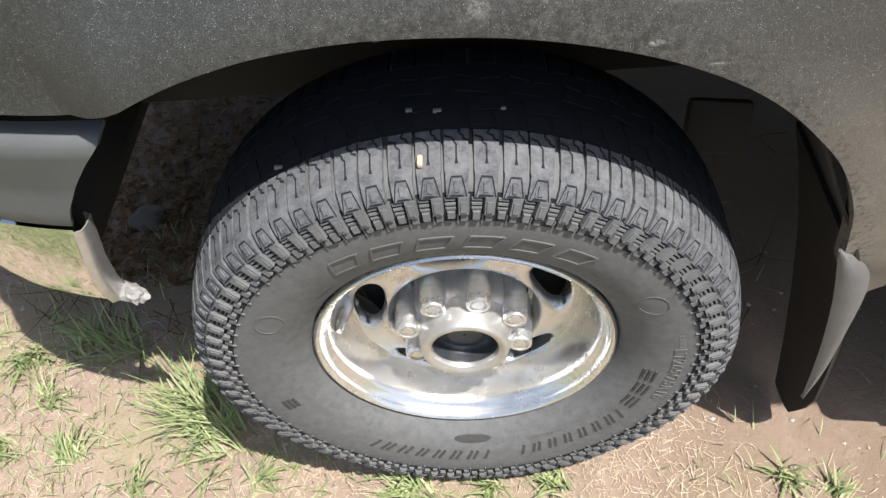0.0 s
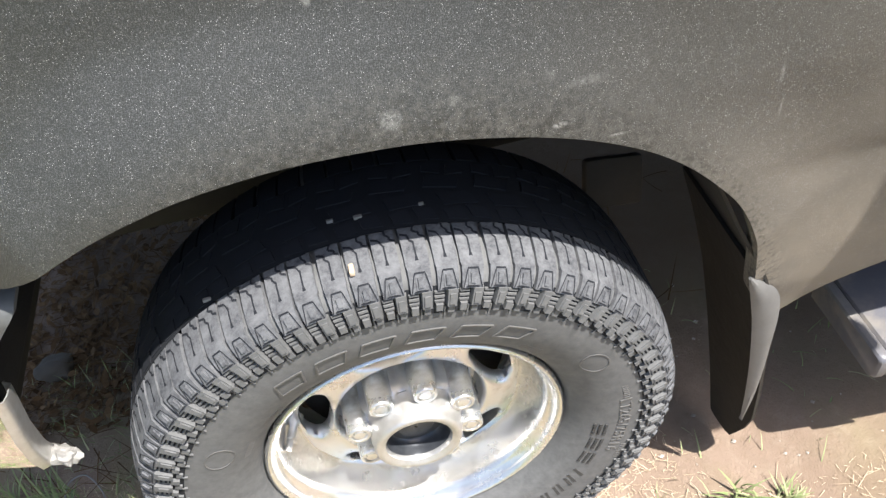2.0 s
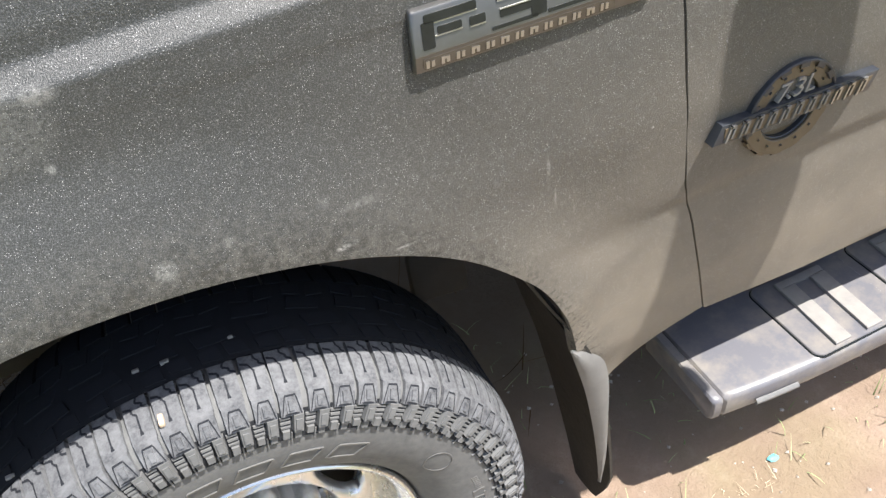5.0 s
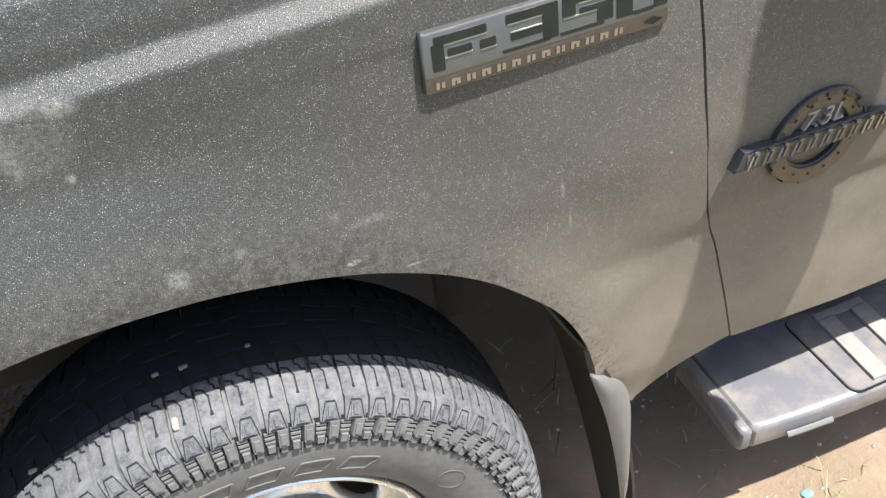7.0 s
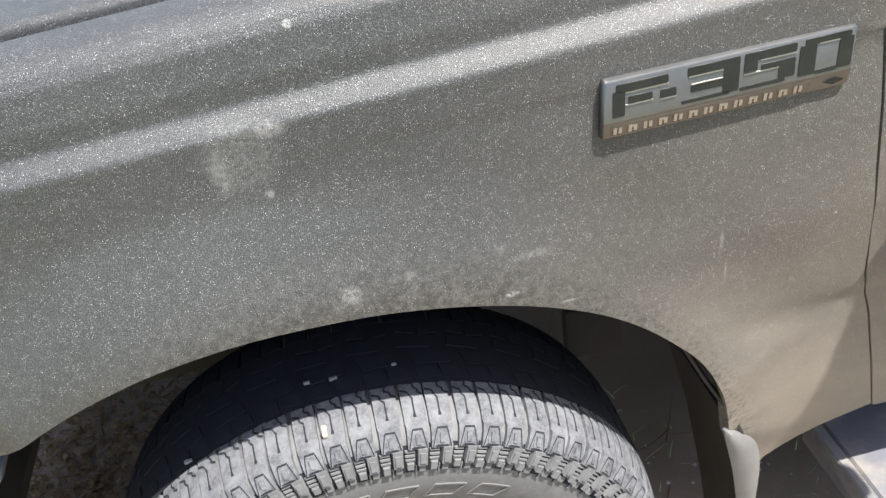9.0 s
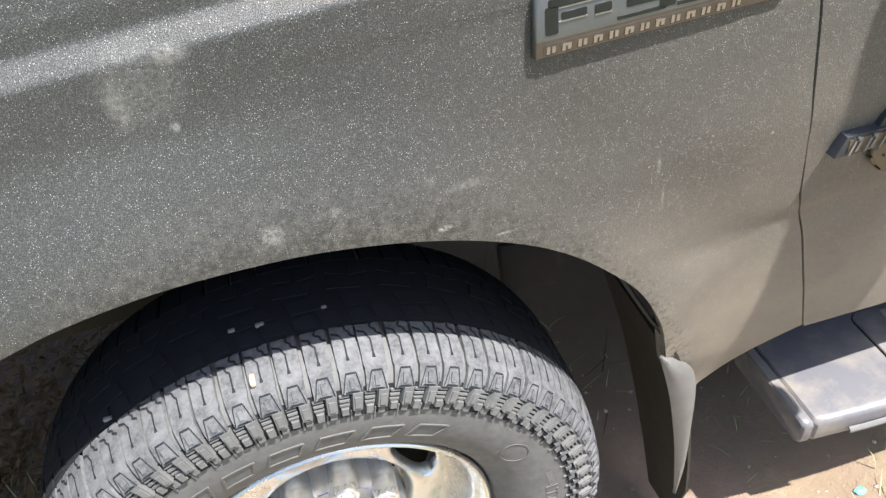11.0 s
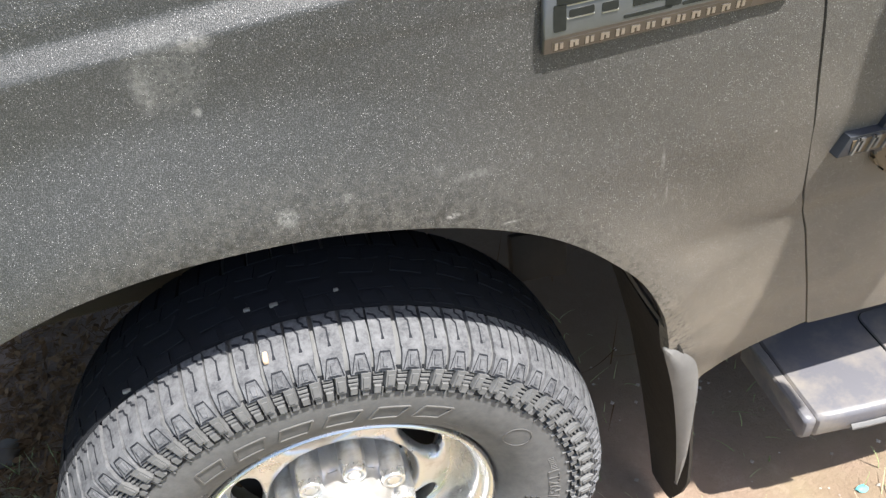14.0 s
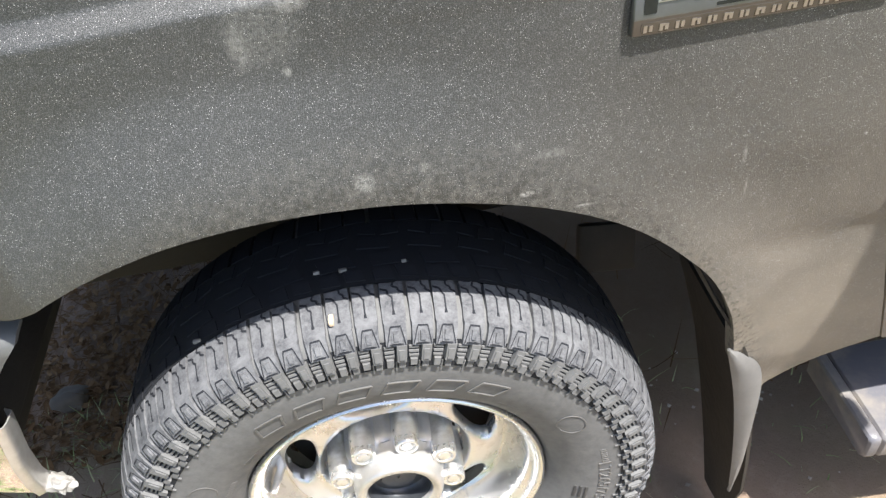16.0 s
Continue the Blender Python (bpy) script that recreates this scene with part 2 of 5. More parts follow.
# ground: pale dry dirt, straw-coloured patches, duller and mossier far off
m = M["dirt"] = Mat("dry_dirt", (0.4, 0.3, 0.2), 0.95, 0.0, 0.15)
a = m.mix(m.noise(3.2, 6, 0.65), (0.255, 0.187, 0.144), (0.395, 0.302, 0.242))
a = m.mix(m.math('MULTIPLY', m.ramp(m.noise(24, 5, 0.7), (0.5, 0.0), (0.72, 1.0)), 0.6), a, (0.49, 0.412, 0.325))
a = m.mix(m.math('MULTIPLY', m.ramp(m.noise(60, 4, 0.7), (0.55, 0.0), (0.8, 1.0)), 0.6), a, (0.2, 0.14, 0.09))
a = m.mix(m.math('MULTIPLY', m.ramp(m.noise(1.7, 5, 0.6), (0.5, 0.0), (0.62, 1.0)), 0.35), a, (0.26, 0.27, 0.11))
# browner trodden soil towards the step
a = m.mix(m.math('MULTIPLY', m.span(m.axis(0), 0.0, 0.55), m.ramp(m.noise(4, 5, 0.6), (0.3, 0.35), (0.65, 0.85))), a, (0.205, 0.150, 0.107))
# the truck's shade, put into the dirt colour over its footprint
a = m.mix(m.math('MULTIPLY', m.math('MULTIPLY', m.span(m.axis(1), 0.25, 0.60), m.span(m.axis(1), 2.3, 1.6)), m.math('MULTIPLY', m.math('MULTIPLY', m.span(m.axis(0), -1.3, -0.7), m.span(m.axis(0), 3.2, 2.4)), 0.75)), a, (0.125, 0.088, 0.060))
# grassier away from the truck's side
a = m.mix(m.math('MULTIPLY', m.math('MULTIPLY', m.span(m.axis(1), -0.2, -0.7), m.span(m.axis(0), -0.40, -1.5)), m.ramp(m.noise(2.6, 5, 0.7), (0.35, 0.2), (0.65, 0.8))), a, (0.17, 0.20, 0.08))
far = m.n("VectorMath", operation='LENGTH')
m.put(m.co, far.inputs[0])
a = m.mix(m.math('MULTIPLY', m.span(far.outputs["Value"], 2.0, 6.0), 0.75), a, (0.12, 0.16, 0.045))
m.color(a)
m.bump(m.noise(45, 6, 0.7), 0.012, 0.6)
m.bump(m.noise(260, 4, 0.7), 0.003, 0.5)


def island_mat(name, c0, c1, c2, rough=0.7, spec=0.3):
    """Varies its colour from piece to piece of one mesh."""
    q = Mat(name, c0, rough, 0.0, spec)
    g = q.n("NewGeometry").outputs["Random Per Island"]
    q.color(q.mix(0.25, q.ramp(g, (0.0, c0), (0.5, c1), (1.0, c2)), q.mix(q.noise(40, 3), c0, c2)))
    return q


M["grass"] = island_mat("grass_blades", (0.15, 0.215, 0.07), (0.25, 0.32, 0.13), (0.42, 0.41, 0.24), 0.55)
M["straw"] = island_mat("dry_straw", (0.38, 0.28, 0.18), (0.55, 0.44, 0.30), (0.70, 0.60, 0.45))
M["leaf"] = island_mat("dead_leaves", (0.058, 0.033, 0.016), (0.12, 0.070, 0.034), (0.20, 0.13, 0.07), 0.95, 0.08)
M["stone"] = island_mat("pebbles", (0.25, 0.21, 0.17), (0.4, 0.35, 0.3), (0.55, 0.5, 0.44))
M["blue"] = Mat("pale_blue_plastic", (0.14, 0.42, 0.44), 0.5)
M["dullwhite"] = Mat("torn_grey_plastic", (0.5, 0.49, 0.47), 0.6)
M["dullwhite"].color(M["dullwhite"].mix(M["dullwhite"].noise(90, 4), (0.16, 0.155, 0.145), (0.34, 0.33, 0.31)))


# ---- building helpers ----
def part(name, bm, mat, parent=None, label="", smooth=40, at=None):
    """Links a bmesh as one mesh object, as a part of parent if there is one."""
    me = bpy.data.meshes.new(name)
    bm.to_mesh(me)
    bm.free()
    me.materials.append(M[mat].m)
    if smooth:
        me.shade_smooth()
        me.set_sharp_from_angle(angle=radians(smooth))
    ob = new(name, me)
    if at is not None:
        ob.matrix_world = at
    ob.parent = parent
    return tagged(ob, label)


def empty(name, label, category, place=(0, 0, 0), **tags):
    ob = new(name)
    ob.location = place
    ob.empty_display_size = 0.1
    return tagged(ob, label, category, **tags)


def grid(rows, close_u=False, close_v=False):
    """A bmesh sheet through rows of points, all of one length."""
    bm = bmesh.new()
    vs = [[bm.verts.new(p) for p in r] for r in rows]
    nu, nv = len(vs), len(vs[0])
    for i in range(nu if close_u else nu - 1):
        for j in range(nv if close_v else nv - 1):
            q = [vs[i][j], vs[(i + 1) % nu][j], vs[(i + 1) % nu][(j + 1) % nv], vs[i][(j + 1) % nv]]
            bm.faces.new(q)
    bmesh.ops.recalc_face_normals(bm, faces=bm.faces)
    return bm


def thicken(bm, d):
    """Gives a sheet a thickness, inwards."""
    bmesh.ops.solidify(bm, geom=bm.faces[:], thickness=d)
    return bm


def lathe(profile, n=96, closed=False):
    """Turns (r, y) round the y axis."""
    rows = []
    for i in range(n):
        a = 2 * math.pi * i / n
        rows.append([(r * math.cos(a), y, r * math.sin(a)) for r, y in profile])
    return grid(rows, close_u=True, close_v=closed)


def block(x0, x1, y0, y1, z0, z1, bevel=0.0, seg=2):
    bm = bmesh.new()
    bmesh.ops.create_cube(bm, size=1, matrix=Matrix.Translation(((x0 + x1) / 2, (y0 + y1) / 2, (z0 + z1) / 2)) @ Matrix.Diagonal((x1 - x0, y1 - y0, z1 - z0, 1)))
    if bevel:
        bmesh.ops.bevel(bm, geom=bm.edges[:], offset=bevel, segments=seg, affect='EDGES', profile=0.5)
    return bm


def prism(outline, y0, y1, bevel=0.0):
    """A plate from an outline in x and z, from depth y0 (front) to y1."""
    bm = bmesh.new()
    a = [bm.verts.new((x, y0, z)) for x, z in outline]
    f = bm.faces.new(a)
    r = bmesh.ops.extrude_face_region(bm, geom=[f])
    bmesh.ops.translate(bm, vec=(0, y1 - y0, 0), verts=[v for v in r["geom"] if isinstance(v, bmesh.types.BMVert)])
    bmesh.ops.recalc_face_normals(bm, faces=bm.faces)
    if bevel:
        front = [e for e in bm.edges if all(abs(v.co.y - y0) < 1e-6 for v in e.verts)]
        bmesh.ops.bevel(bm, geom=front, offset=bevel, segments=2, affect='EDGES', profile=0.5)
    return bm


def lerp(a, b, t):
    return a + (b - a) * t


def smooth01(t):
    t = min(1.0, max(0.0, t))
    return t * t * (3 - 2 * t)


def table(pts, v):
    """Piecewise linear value through (v, w) pairs."""
    if v <= pts[0][0]:
        return pts[0][1]
    for (a, p), (b, q) in zip(pts, pts[1:]):
        if v <= b:
            return p + (q - p) * (v - a) / (b - a)
    return pts[-1][1]


def resample(ctrl, per):
    out = []
    for (a, b) in zip(ctrl, ctrl[1:]):
        out += [tuple(lerp(p, q, i / per) for p, q in zip(a, b)) for i in range(per)]
    return out + [ctrl[-1]]


def curve_through(ctrl, per):
    """Catmull-Rom through control points."""
    out, n = [], len(ctrl)
    for i in range(n - 1):
        p0, p1, p2, p3 = ctrl[max(0, i - 1)], ctrl[i], ctrl[i + 1], ctrl[min(n - 1, i + 2)]
        for k in range(per):
            t = k / per
            out.append(tuple(0.5 * (2 * b + (c - a) * t + (2 * a - 5 * b + 4 * c - d) * t * t + (3 * b - a - 3 * c + d) * t ** 3)
                             for a, b, c, d in zip(p0, p1, p2, p3)))
    return out + [ctrl[-1]]


# ---- ground ----
def ground_z(x, y):
    d = math.hypot(x, y)
    near = math.exp(-(d / 3.0) ** 2)
    z = 0.02 * noise.noise((x * 1.3, y * 1.3, 0.3)) * near + 0.008 * noise.noise((x * 6, y * 6, 4.0)) * near
    z += 0.15 * noise.noise((x * 0.08, y * 0.08, 9.0)) * (1 - near)
    return z - 0.012


def axis_steps(lo, hi, fine, far):
    mid = list(np.arange(lo, hi + 1e-6, fine))
    out, d = [], fine
    v = hi
    while v < far:
        d *= 1.35
        v += d
        out.append(v)
    left, d, v = [], fine, lo
    while v > -far:
        d *= 1.35
        v -= d
        left.append(v)
    return left[::-1] + mid + out


def make_ground():
    xs, ys = axis_steps(-1.7, 2.0, 0.03, 900), axis_steps(-1.4, 1.6, 0.03, 900)
    bm = grid([[(x, y, ground_z(x, y)) for y in ys] for x in xs])
    if sum(f.normal.z for f in bm.faces) < 0:
        bmesh.ops.reverse_faces(bm, faces=bm.faces)
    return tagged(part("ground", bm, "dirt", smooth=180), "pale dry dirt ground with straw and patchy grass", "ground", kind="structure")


make_ground()

# ---- the truck ----
truck = empty("pickup_truck", "dark charcoal textured pickup truck with dusty lower panels", "pickup truck")
HUB = 0.388
LIP = [(-0.56, 0.852), (-0.47, 0.846), (-0.39, 0.850), (-0.35, 0.866), (-0.315, 0.888), (-0.25, 0.920), (-0.18, 0.944), (-0.10, 0.956),
       (-0.03, 0.9585), (0.06, 0.953), (0.13, 0.941), (0.20, 0.922), (0.26, 0.898), (0.32, 0.864), (0.375, 0.817), (0.43, 0.750),
       (0.466, 0.675), (0.487, 0.600), (0.497, 0.545), (0.512, 0.500), (0.573, 0.422)]
RIM_OUT = [(-0.56, 1.13), (-0.50, 1.13), (-0.44, 1.13), (-0.39, 1.13), (-0.34, 1.13), (-0.27, 1.13), (-0.19, 1.13), (-0.11, 1.13),
           (-0.03, 1.13), (0.07, 1.13), (0.16, 1.13), (0.26, 1.13), (0.37, 1.13), (0.48, 1.13), (0.600, 1.13), (0.615, 0.975),
           (0.6365, 0.815), (0.660, 0.745), (0.677, 0.683), (0.696, 0.615), (0.724, 0.515)]
BASE = [(-0.9, 0.085), (-0.56, 0.045), (-0.4, 0.028), (-0.2, 0.010), (0.0, 0.0), (0.3, -0.018), (0.55, -0.028), (0.75, -0.030), (1.2, -0.032), (2.5, -0.03)]
PROF = [(0.40, 0.066), (0.50, 0.046), (0.62, 0.030), (0.73, 0.021), (0.775, 0.020), (0.80, 0.012), (0.86, 0.006), (0.93, 0.0), (1.05, 0.004), (1.12, 0.010),
        (1.1590, 0.0124), (1.1630, 0.0144), (1.1765, 0.030), (1.1805, 0.0315), (1.20, 0.033), (1.232, 0.040), (1.243, 0.047), (1.251, 0.058), (1.256, 0.072), (1.2595, 0.090), (1.2605, 0.102)]


def side_y(x, z):
    """Depth of the body side, without the arch's flare."""
    shift = 0.022 * (x + 0.05) / 0.5
    return table(BASE, x) + table(PROF, z - (shift if z > 1.13 else 0.0) * smooth01((z - 1.10) / 0.05))


def make_fender():
    lip, out = curve_through(LIP, 6), resample(RIM_OUT, 6)
    nv = 26
    rows = []
    for (lx, lz), (ox, oz) in zip(lip, out):
        r = []
        flare = smooth01((lx + 0.62) / 0.25) * smooth01((0.60 - lx) / 0.12)
        lipy = table([(-0.56, 0.05), (-0.40, 0.03), (-0.32, -0.018), (-0.2, -0.030), (0.40, -0.031), (0.47, -0.020), (0.50, 0.004), (0.573, 0.034)], lx)
        # rolled edge, turned in behind the lip
        r.append((lx, lipy + 0.030, lz + 0.004))
        r.append((lx, lipy + 0.010, lz + 0.001))
        r.append((lx, lipy + 0.003, lz - 0.001))
        for k in range(nv + 1):
            v = (k / nv) ** 1.35
            x, z = lerp(lx, ox, v), lerp(lz, oz, v)
            d = math.hypot(x - lx, z - lz)
            w = (1 - smooth01(d / 0.15)) * flare
            y = side_y(x, z)
            y = lerp(y, lipy, max(w, (1 - smooth01(d / 0.02)) if flare < 0.99 else w))
            if lz > 0.85 and z > 1.0:
                y = lerp(y, side_y(x, z), smooth01((z - 1.08) / 0.05))
            r.append((x, y, z))
        bow = smooth01((lx - 0.512) / 0.061)
        if bow > 0:
            r[3:] = [(x, y, z + 0.014 * bow * max(0.0, math.sin(math.pi * k / nv)) ** 0.8) for k, (x, y, z) in enumerate(r[3:])]
        rows.append(r)
    # upper band of the wing: shoulder crease and the turn towards the bonnet
    top_n = 14 * 6
    for i, r in enumerate(rows):
        ox, oz = out[i]
        if i <= top_n:
            for k in range(1, 46):
                z = 1.13 + k * (1.2605 - 1.13 + 0.022 * (ox + 0.05) / 0.5) / 45
                r.append((ox, side_y(ox, z), z))
        else:
            # behind the corner the band closes on the seam
            for k in range(1, 46):
                r.append((ox + 0.0004 * k / 45, side_y(ox, oz) + 0.012 * k / 45, oz))
    bm = grid(rows)
    if sum(f.normal.y * f.calc_area() for f in bm.faces) > 0:
        bmesh.ops.reverse_faces(bm, faces=bm.faces)
    return part("fender", bm, "paint", truck, "charcoal textured wing with chalky scuffs", smooth=60)


fender = make_fender()


def seam_x(z):
    return table([(0.505, 0.727), (0.515, 0.724), (0.615, 0.696), (0.683, 0.677), (0.745, 0.660), (0.79, 0.6435), (0.815, 0.6365), (0.90, 0.6225), (0.975, 0.615), (1.10, 0.603), (1.40, 0.573)], z)


def make_door():
    zs = list(np.linspace(0.485, 1.36, 90))
    cols = []
    for i in range(60):
        u = (i / 59) ** 1.6
        c = []
        for z in zs:
            x = lerp(seam_x(z) + 0.0016, 1.75, u)
            bottom = table([(0.72, 0.510), (0.87, 0.499), (1.02, 0.487), (1.8, 0.470)], x)
            zz = max(z, bottom) if z < 0.52 else z
            y = table(BASE, x) + table([p for p in PROF if p[0] < 1.13] + [(1.30, 0.03), (1.36, 0.05)], zz)
            if z == zs[0]:
                y += 0.012
            if i == 0:
                y += 0.006
            c.append((x, y, zz))
        cols.append(c)
    bm = grid(cols)
    if sum(f.normal.y * f.calc_area() for f in bm.faces) > 0:
        bmesh.ops.reverse_faces(bm, faces=bm.faces)
    thicken(bm, 0.03)
    return part("front_door", bm, "paint_plain", truck, "dusty charcoal front door", smooth=50)


door = make_door()


def sheet(rows, mat, name, parent, label="", thick=0.0, smooth=50):
    bm = grid(rows)
    if thick:
        thicken(bm, thick)
    return part(name, bm, mat, parent, label, smooth)


# bonnet, lifted a finger's width over the wing's gap
def make_hood():
    rows = []
    for i in range(40):
        x = lerp(-0.85, 0.62, i / 39)
        up = 0.022 * (x + 0.05) / 0.5
        b = table(BASE, x)
        r = [(x, b + 0.138, 1.20 + up), (x, b + 0.133, 1.245 + up), (x, b + 0.132, 1.257 + up), (x, b + 0.136, 1.263 + up), (x, b + 0.146, 1.2655 + up)]
        for k in range(1, 14):
            y = lerp(b + 0.146, 1.75, k / 13)
            r.append((x, y, 1.2655 + up + 0.05 * math.sin(math.pi * k / 13)))
        rows.append(r)
    bm = grid(rows)
    return part("hood", bm, "paint_plain", truck, "charcoal bonnet edge", smooth=60)


make_hood()
# sheet added below the bonnet gap to keep sun out of the arch
rows = []
for i in range(40):
    x = lerp(-0.85, 0.61, i / 39)
    b, up = table(BASE, x), 0.022 * (x + 0.05) / 0.5
    rows.append([(x, b + y, z + up) for y, z in ((0.060, 1.215), (0.075, 1.222), (0.100, 1.225), (0.150, 1.222), (0.260, 1.200))])
sheet(rows, "black", "bonnet_light_block", truck, "black sheet added under the bonnet edge to block sun", 0.006)
# dark underside and engine bay that shade the ground below
# unseen slab in the missing cab's place, added to stop sun falling through
part("cab_light_block", block(0.622, 2.58, 0.075, 1.72, 1.225, 1.262, 0.01), "black", truck, "black slab added behind the bonnet to block sun")
part("underbody", block(-0.62, 2.6, 0.52, 1.75, 0.56, 0.72, 0.02), "black", truck)
part("cab_floor", block(0.72, 2.6, 0.09, 0.52, 0.50, 0.60, 0.02), "black", truck)
part("engine_bay", block(-0.60, 0.60, 0.56, 1.70, 0.72, 1.24, 0.02), "black", truck)
part("frame_rail", block(-0.72, 2.6, 0.44, 0.52, 0.52, 0.68, 0.01), "black", truck)
part("firewall", block(0.62, 0.70, 0.10, 1.7, 0.56, 1.25, 0.02), "black", truck)
part("radiator_support", block(-0.68, -0.60, 0.20, 1.6, 0.60, 1.20, 0.02), "black", truck)


def make_liner():
    rows = []
    for i in range(64):
        a = radians(lerp(14, 104, i / 63))
        r = 0.545 + 0.01 * math.sin(9 * a)
        cx, cz = 0.06, HUB + 0.01
        x, z = cx + r * 0.86 * math.cos(a), cz + r * 1.03 * math.sin(a)
        rows.append([(x, y, z - 0.1 * max(0, y - 0.3)) for y in (0.0, 0.02, 0.08, 0.2, 0.32, 0.46)] + [(lerp(x, cx, 0.35), 0.50, lerp(z, cz, 0.35)), (lerp(x, cx, 0.5), 0.52, lerp(z, cz, 0.5))])
    return sheet(rows, "black", "wheel_well_liner", truck, "black inner wheel arch", 0.004)


make_liner()


# ---- the front wheel ----
wheel = empty("front_wheel", "", "", (0, 0, HUB))
wheel.parent = truck

SIDE = [(0.215, 0.030), (0.220, 0.012), (0.2235, 0.003), (0.230, -0.008), (0.242, -0.020), (0.258, -0.030), (0.280, -0.037), (0.305, -0.040), (0.330, -0.0395),
        (0.350, -0.037), (0.365, -0.033), (0.376, -0.026), (0.384, -0.015), (0.388, -0.002), (0.390, 0.03), (0.3905, 0.0945)]
MID = 0.0945
PITCHES = 76


def loaded(p):
    """The foot of the tyre bulges under the load."""
    x, y, z = p
    w = smooth01((-0.20 - z) / 0.17) * math.exp(-(x / 0.22) ** 2)
    s = 1 if y < 0.12 else -1
    return (x, y - s * 0.008 * w, z)


def side_depth(r):
    return table(SIDE, r)


def make_tyre():
    prof = SIDE + [(r, 2 * MID - y) for r, y in SIDE[-2::-1]]
    bm = lathe(prof, 180)
    for v in bm.verts:
        v.co = loaded(v.co)
    part("tyre", bm, "rubber", wheel, "dusty black all-terrain tyre", 60)
    verts, faces = [], []

    def lug(corners, tapers=(0.95, 0.985)):
        """Solid from an outline of (angle, y), standing on the carcass."""
        n, m_ = len(verts), len(corners)
        ca, cy = sum(c[0] for c in corners) / m_, sum(c[1] for c in corners) / m_
        for a, y in corners:
            verts.append(loaded((0.384 * math.cos(a), y, 0.384 * math.sin(a))))
        for a, y in corners:
            a, y = ca + (a - ca) * tapers[0], cy + (y - cy) * tapers[1]
            r = crown(y)
            verts.append(loaded((r * math.cos(a), y, r * math.sin(a))))
        for k in range(m_):
            j = (k + 1) % m_
            faces.append((n + k, n + j, n + m_ + j, n + m_ + k))
        faces.append(tuple(n + m_ + k for k in range(m_)))

    def crown(y):
        return 0.4000 - 0.0150 * abs((y - MID) / 0.117) ** 3.2

    def tread_mesh(name, mat, label):
        me = bpy.data.meshes.new(name)
        me.from_pydata(verts, [], faces)
        me.materials.append(M[mat].m)
        ob = new(name, me)
        ob.parent = wheel
        return tagged(ob, label, kind="stuff")

    step = 2 * math.pi / PITCHES

    FOOT = [(0.3655, -0.0392), (0.3730, -0.0348), (0.3800, -0.0290), (0.3862, -0.0225)]

    def strip(stations):
        """A block whose top runs through stations of (r, y, angle from, angle to), with sloped walls."""
        n = len(verts)
        for r, y, a0, a1 in stations:
            t = (a1 - a0) * 0.02
            base = 0.384 if y > -0.02 else r - 0.004
            by = y if y > -0.02 else y + 0.006
            for rr, yq, aa in ((base, by, a0), (r, y, a0 + t), (r, y, a1 - t), (base, by, a1)):
                verts.append(loaded((rr * math.cos(aa), yq, rr * math.sin(aa))))
        m_ = len(stations)
        for q in range(m_ - 1):
            for e in range(3):
                k = n + 4 * q + e
                faces.append((k, k + 1, k + 5, k + 4))
        faces.append((n, n + 1, n + 2, n + 3))
        faces.append(tuple(n + 4 * (m_ - 1) + e for e in (0, 1, 2, 3)))

    def shoulder_row(flip):
        def yy(v):
            return 2 * MID - v if flip else v
        for i in range(PITCHES):
            a = i * step + step * (0.05 if i % 3 == 0 else 0.0)
            w = step * (0.90 if i % 2 else 0.87)
            # the whole block, from its foot on the sidewall to the crown
            crowns = [(crown(v), yy(v), a, a + w) for v in (-0.0165, -0.010, -0.003, 0.004, 0.011, 0.018, 0.026, 0.0350)]
            strip(([] if flip else [(r, y, a + w * 0.03, a + w * 0.97) for r, y in FOOT]) + crowns)

    def cuts():
        """Thin dark cuts down the middle of each shoulder block, with a hook at the head."""
        for i in range(PITCHES):
            a = i * step + step * (0.05 if i % 3 == 0 else 0.0)
            w = step * (0.90 if i % 2 else 0.87)
            c = a + w / 2
            for q in range(4):
                v0, v1 = -0.011 + q * 0.0062, -0.011 + (q + 1) * 0.0062
                t0, t1 = (0.0056 if q == 0 else 0.0025), 0.0025
                n = len(verts)
                for v, t in ((v0, t0), (v1, t1)):
                    for sg in (-1, 1):
                        r = crown(v) + 0.0003
                        verts.append(loaded((r * math.cos(c + sg * t), v, r * math.sin(c + sg * t))))
                faces.append((n, n + 1, n + 3, n + 2))
            j = 0.06 * math.sin(i * 2.3)
            for path in (((0.0125, -0.02), (0.0165, 0.10 + j), (0.0225, 0.16), (0.0255, 0.46)), ((0.0350, -0.12), (0.0285, -0.10 + j), (0.0250, -0.30), (0.0215, -0.26), (0.0180, -0.50))):
                for (v0, f0), (v1, f1) in zip(path, path[1:]):
                    n = len(verts)
                    wide = 0.0034 if abs(f1 - f0) < 0.1 else 0.0
                    tall = 0.0017 if wide == 0.0 else 0.0
                    for v, f, sg in ((v0, f0, -1), (v0, f0, 1), (v1, f1, 1), (v1, f1, -1)):
                        aa, vv = c + f * w + sg * wide, v + sg * tall
                        r = crown(vv) + 0.0004
                        verts.append(loaded((r * math.cos(aa), vv, r * math.sin(aa))))
                    faces.append((n, n + 1, n + 2, n + 3))

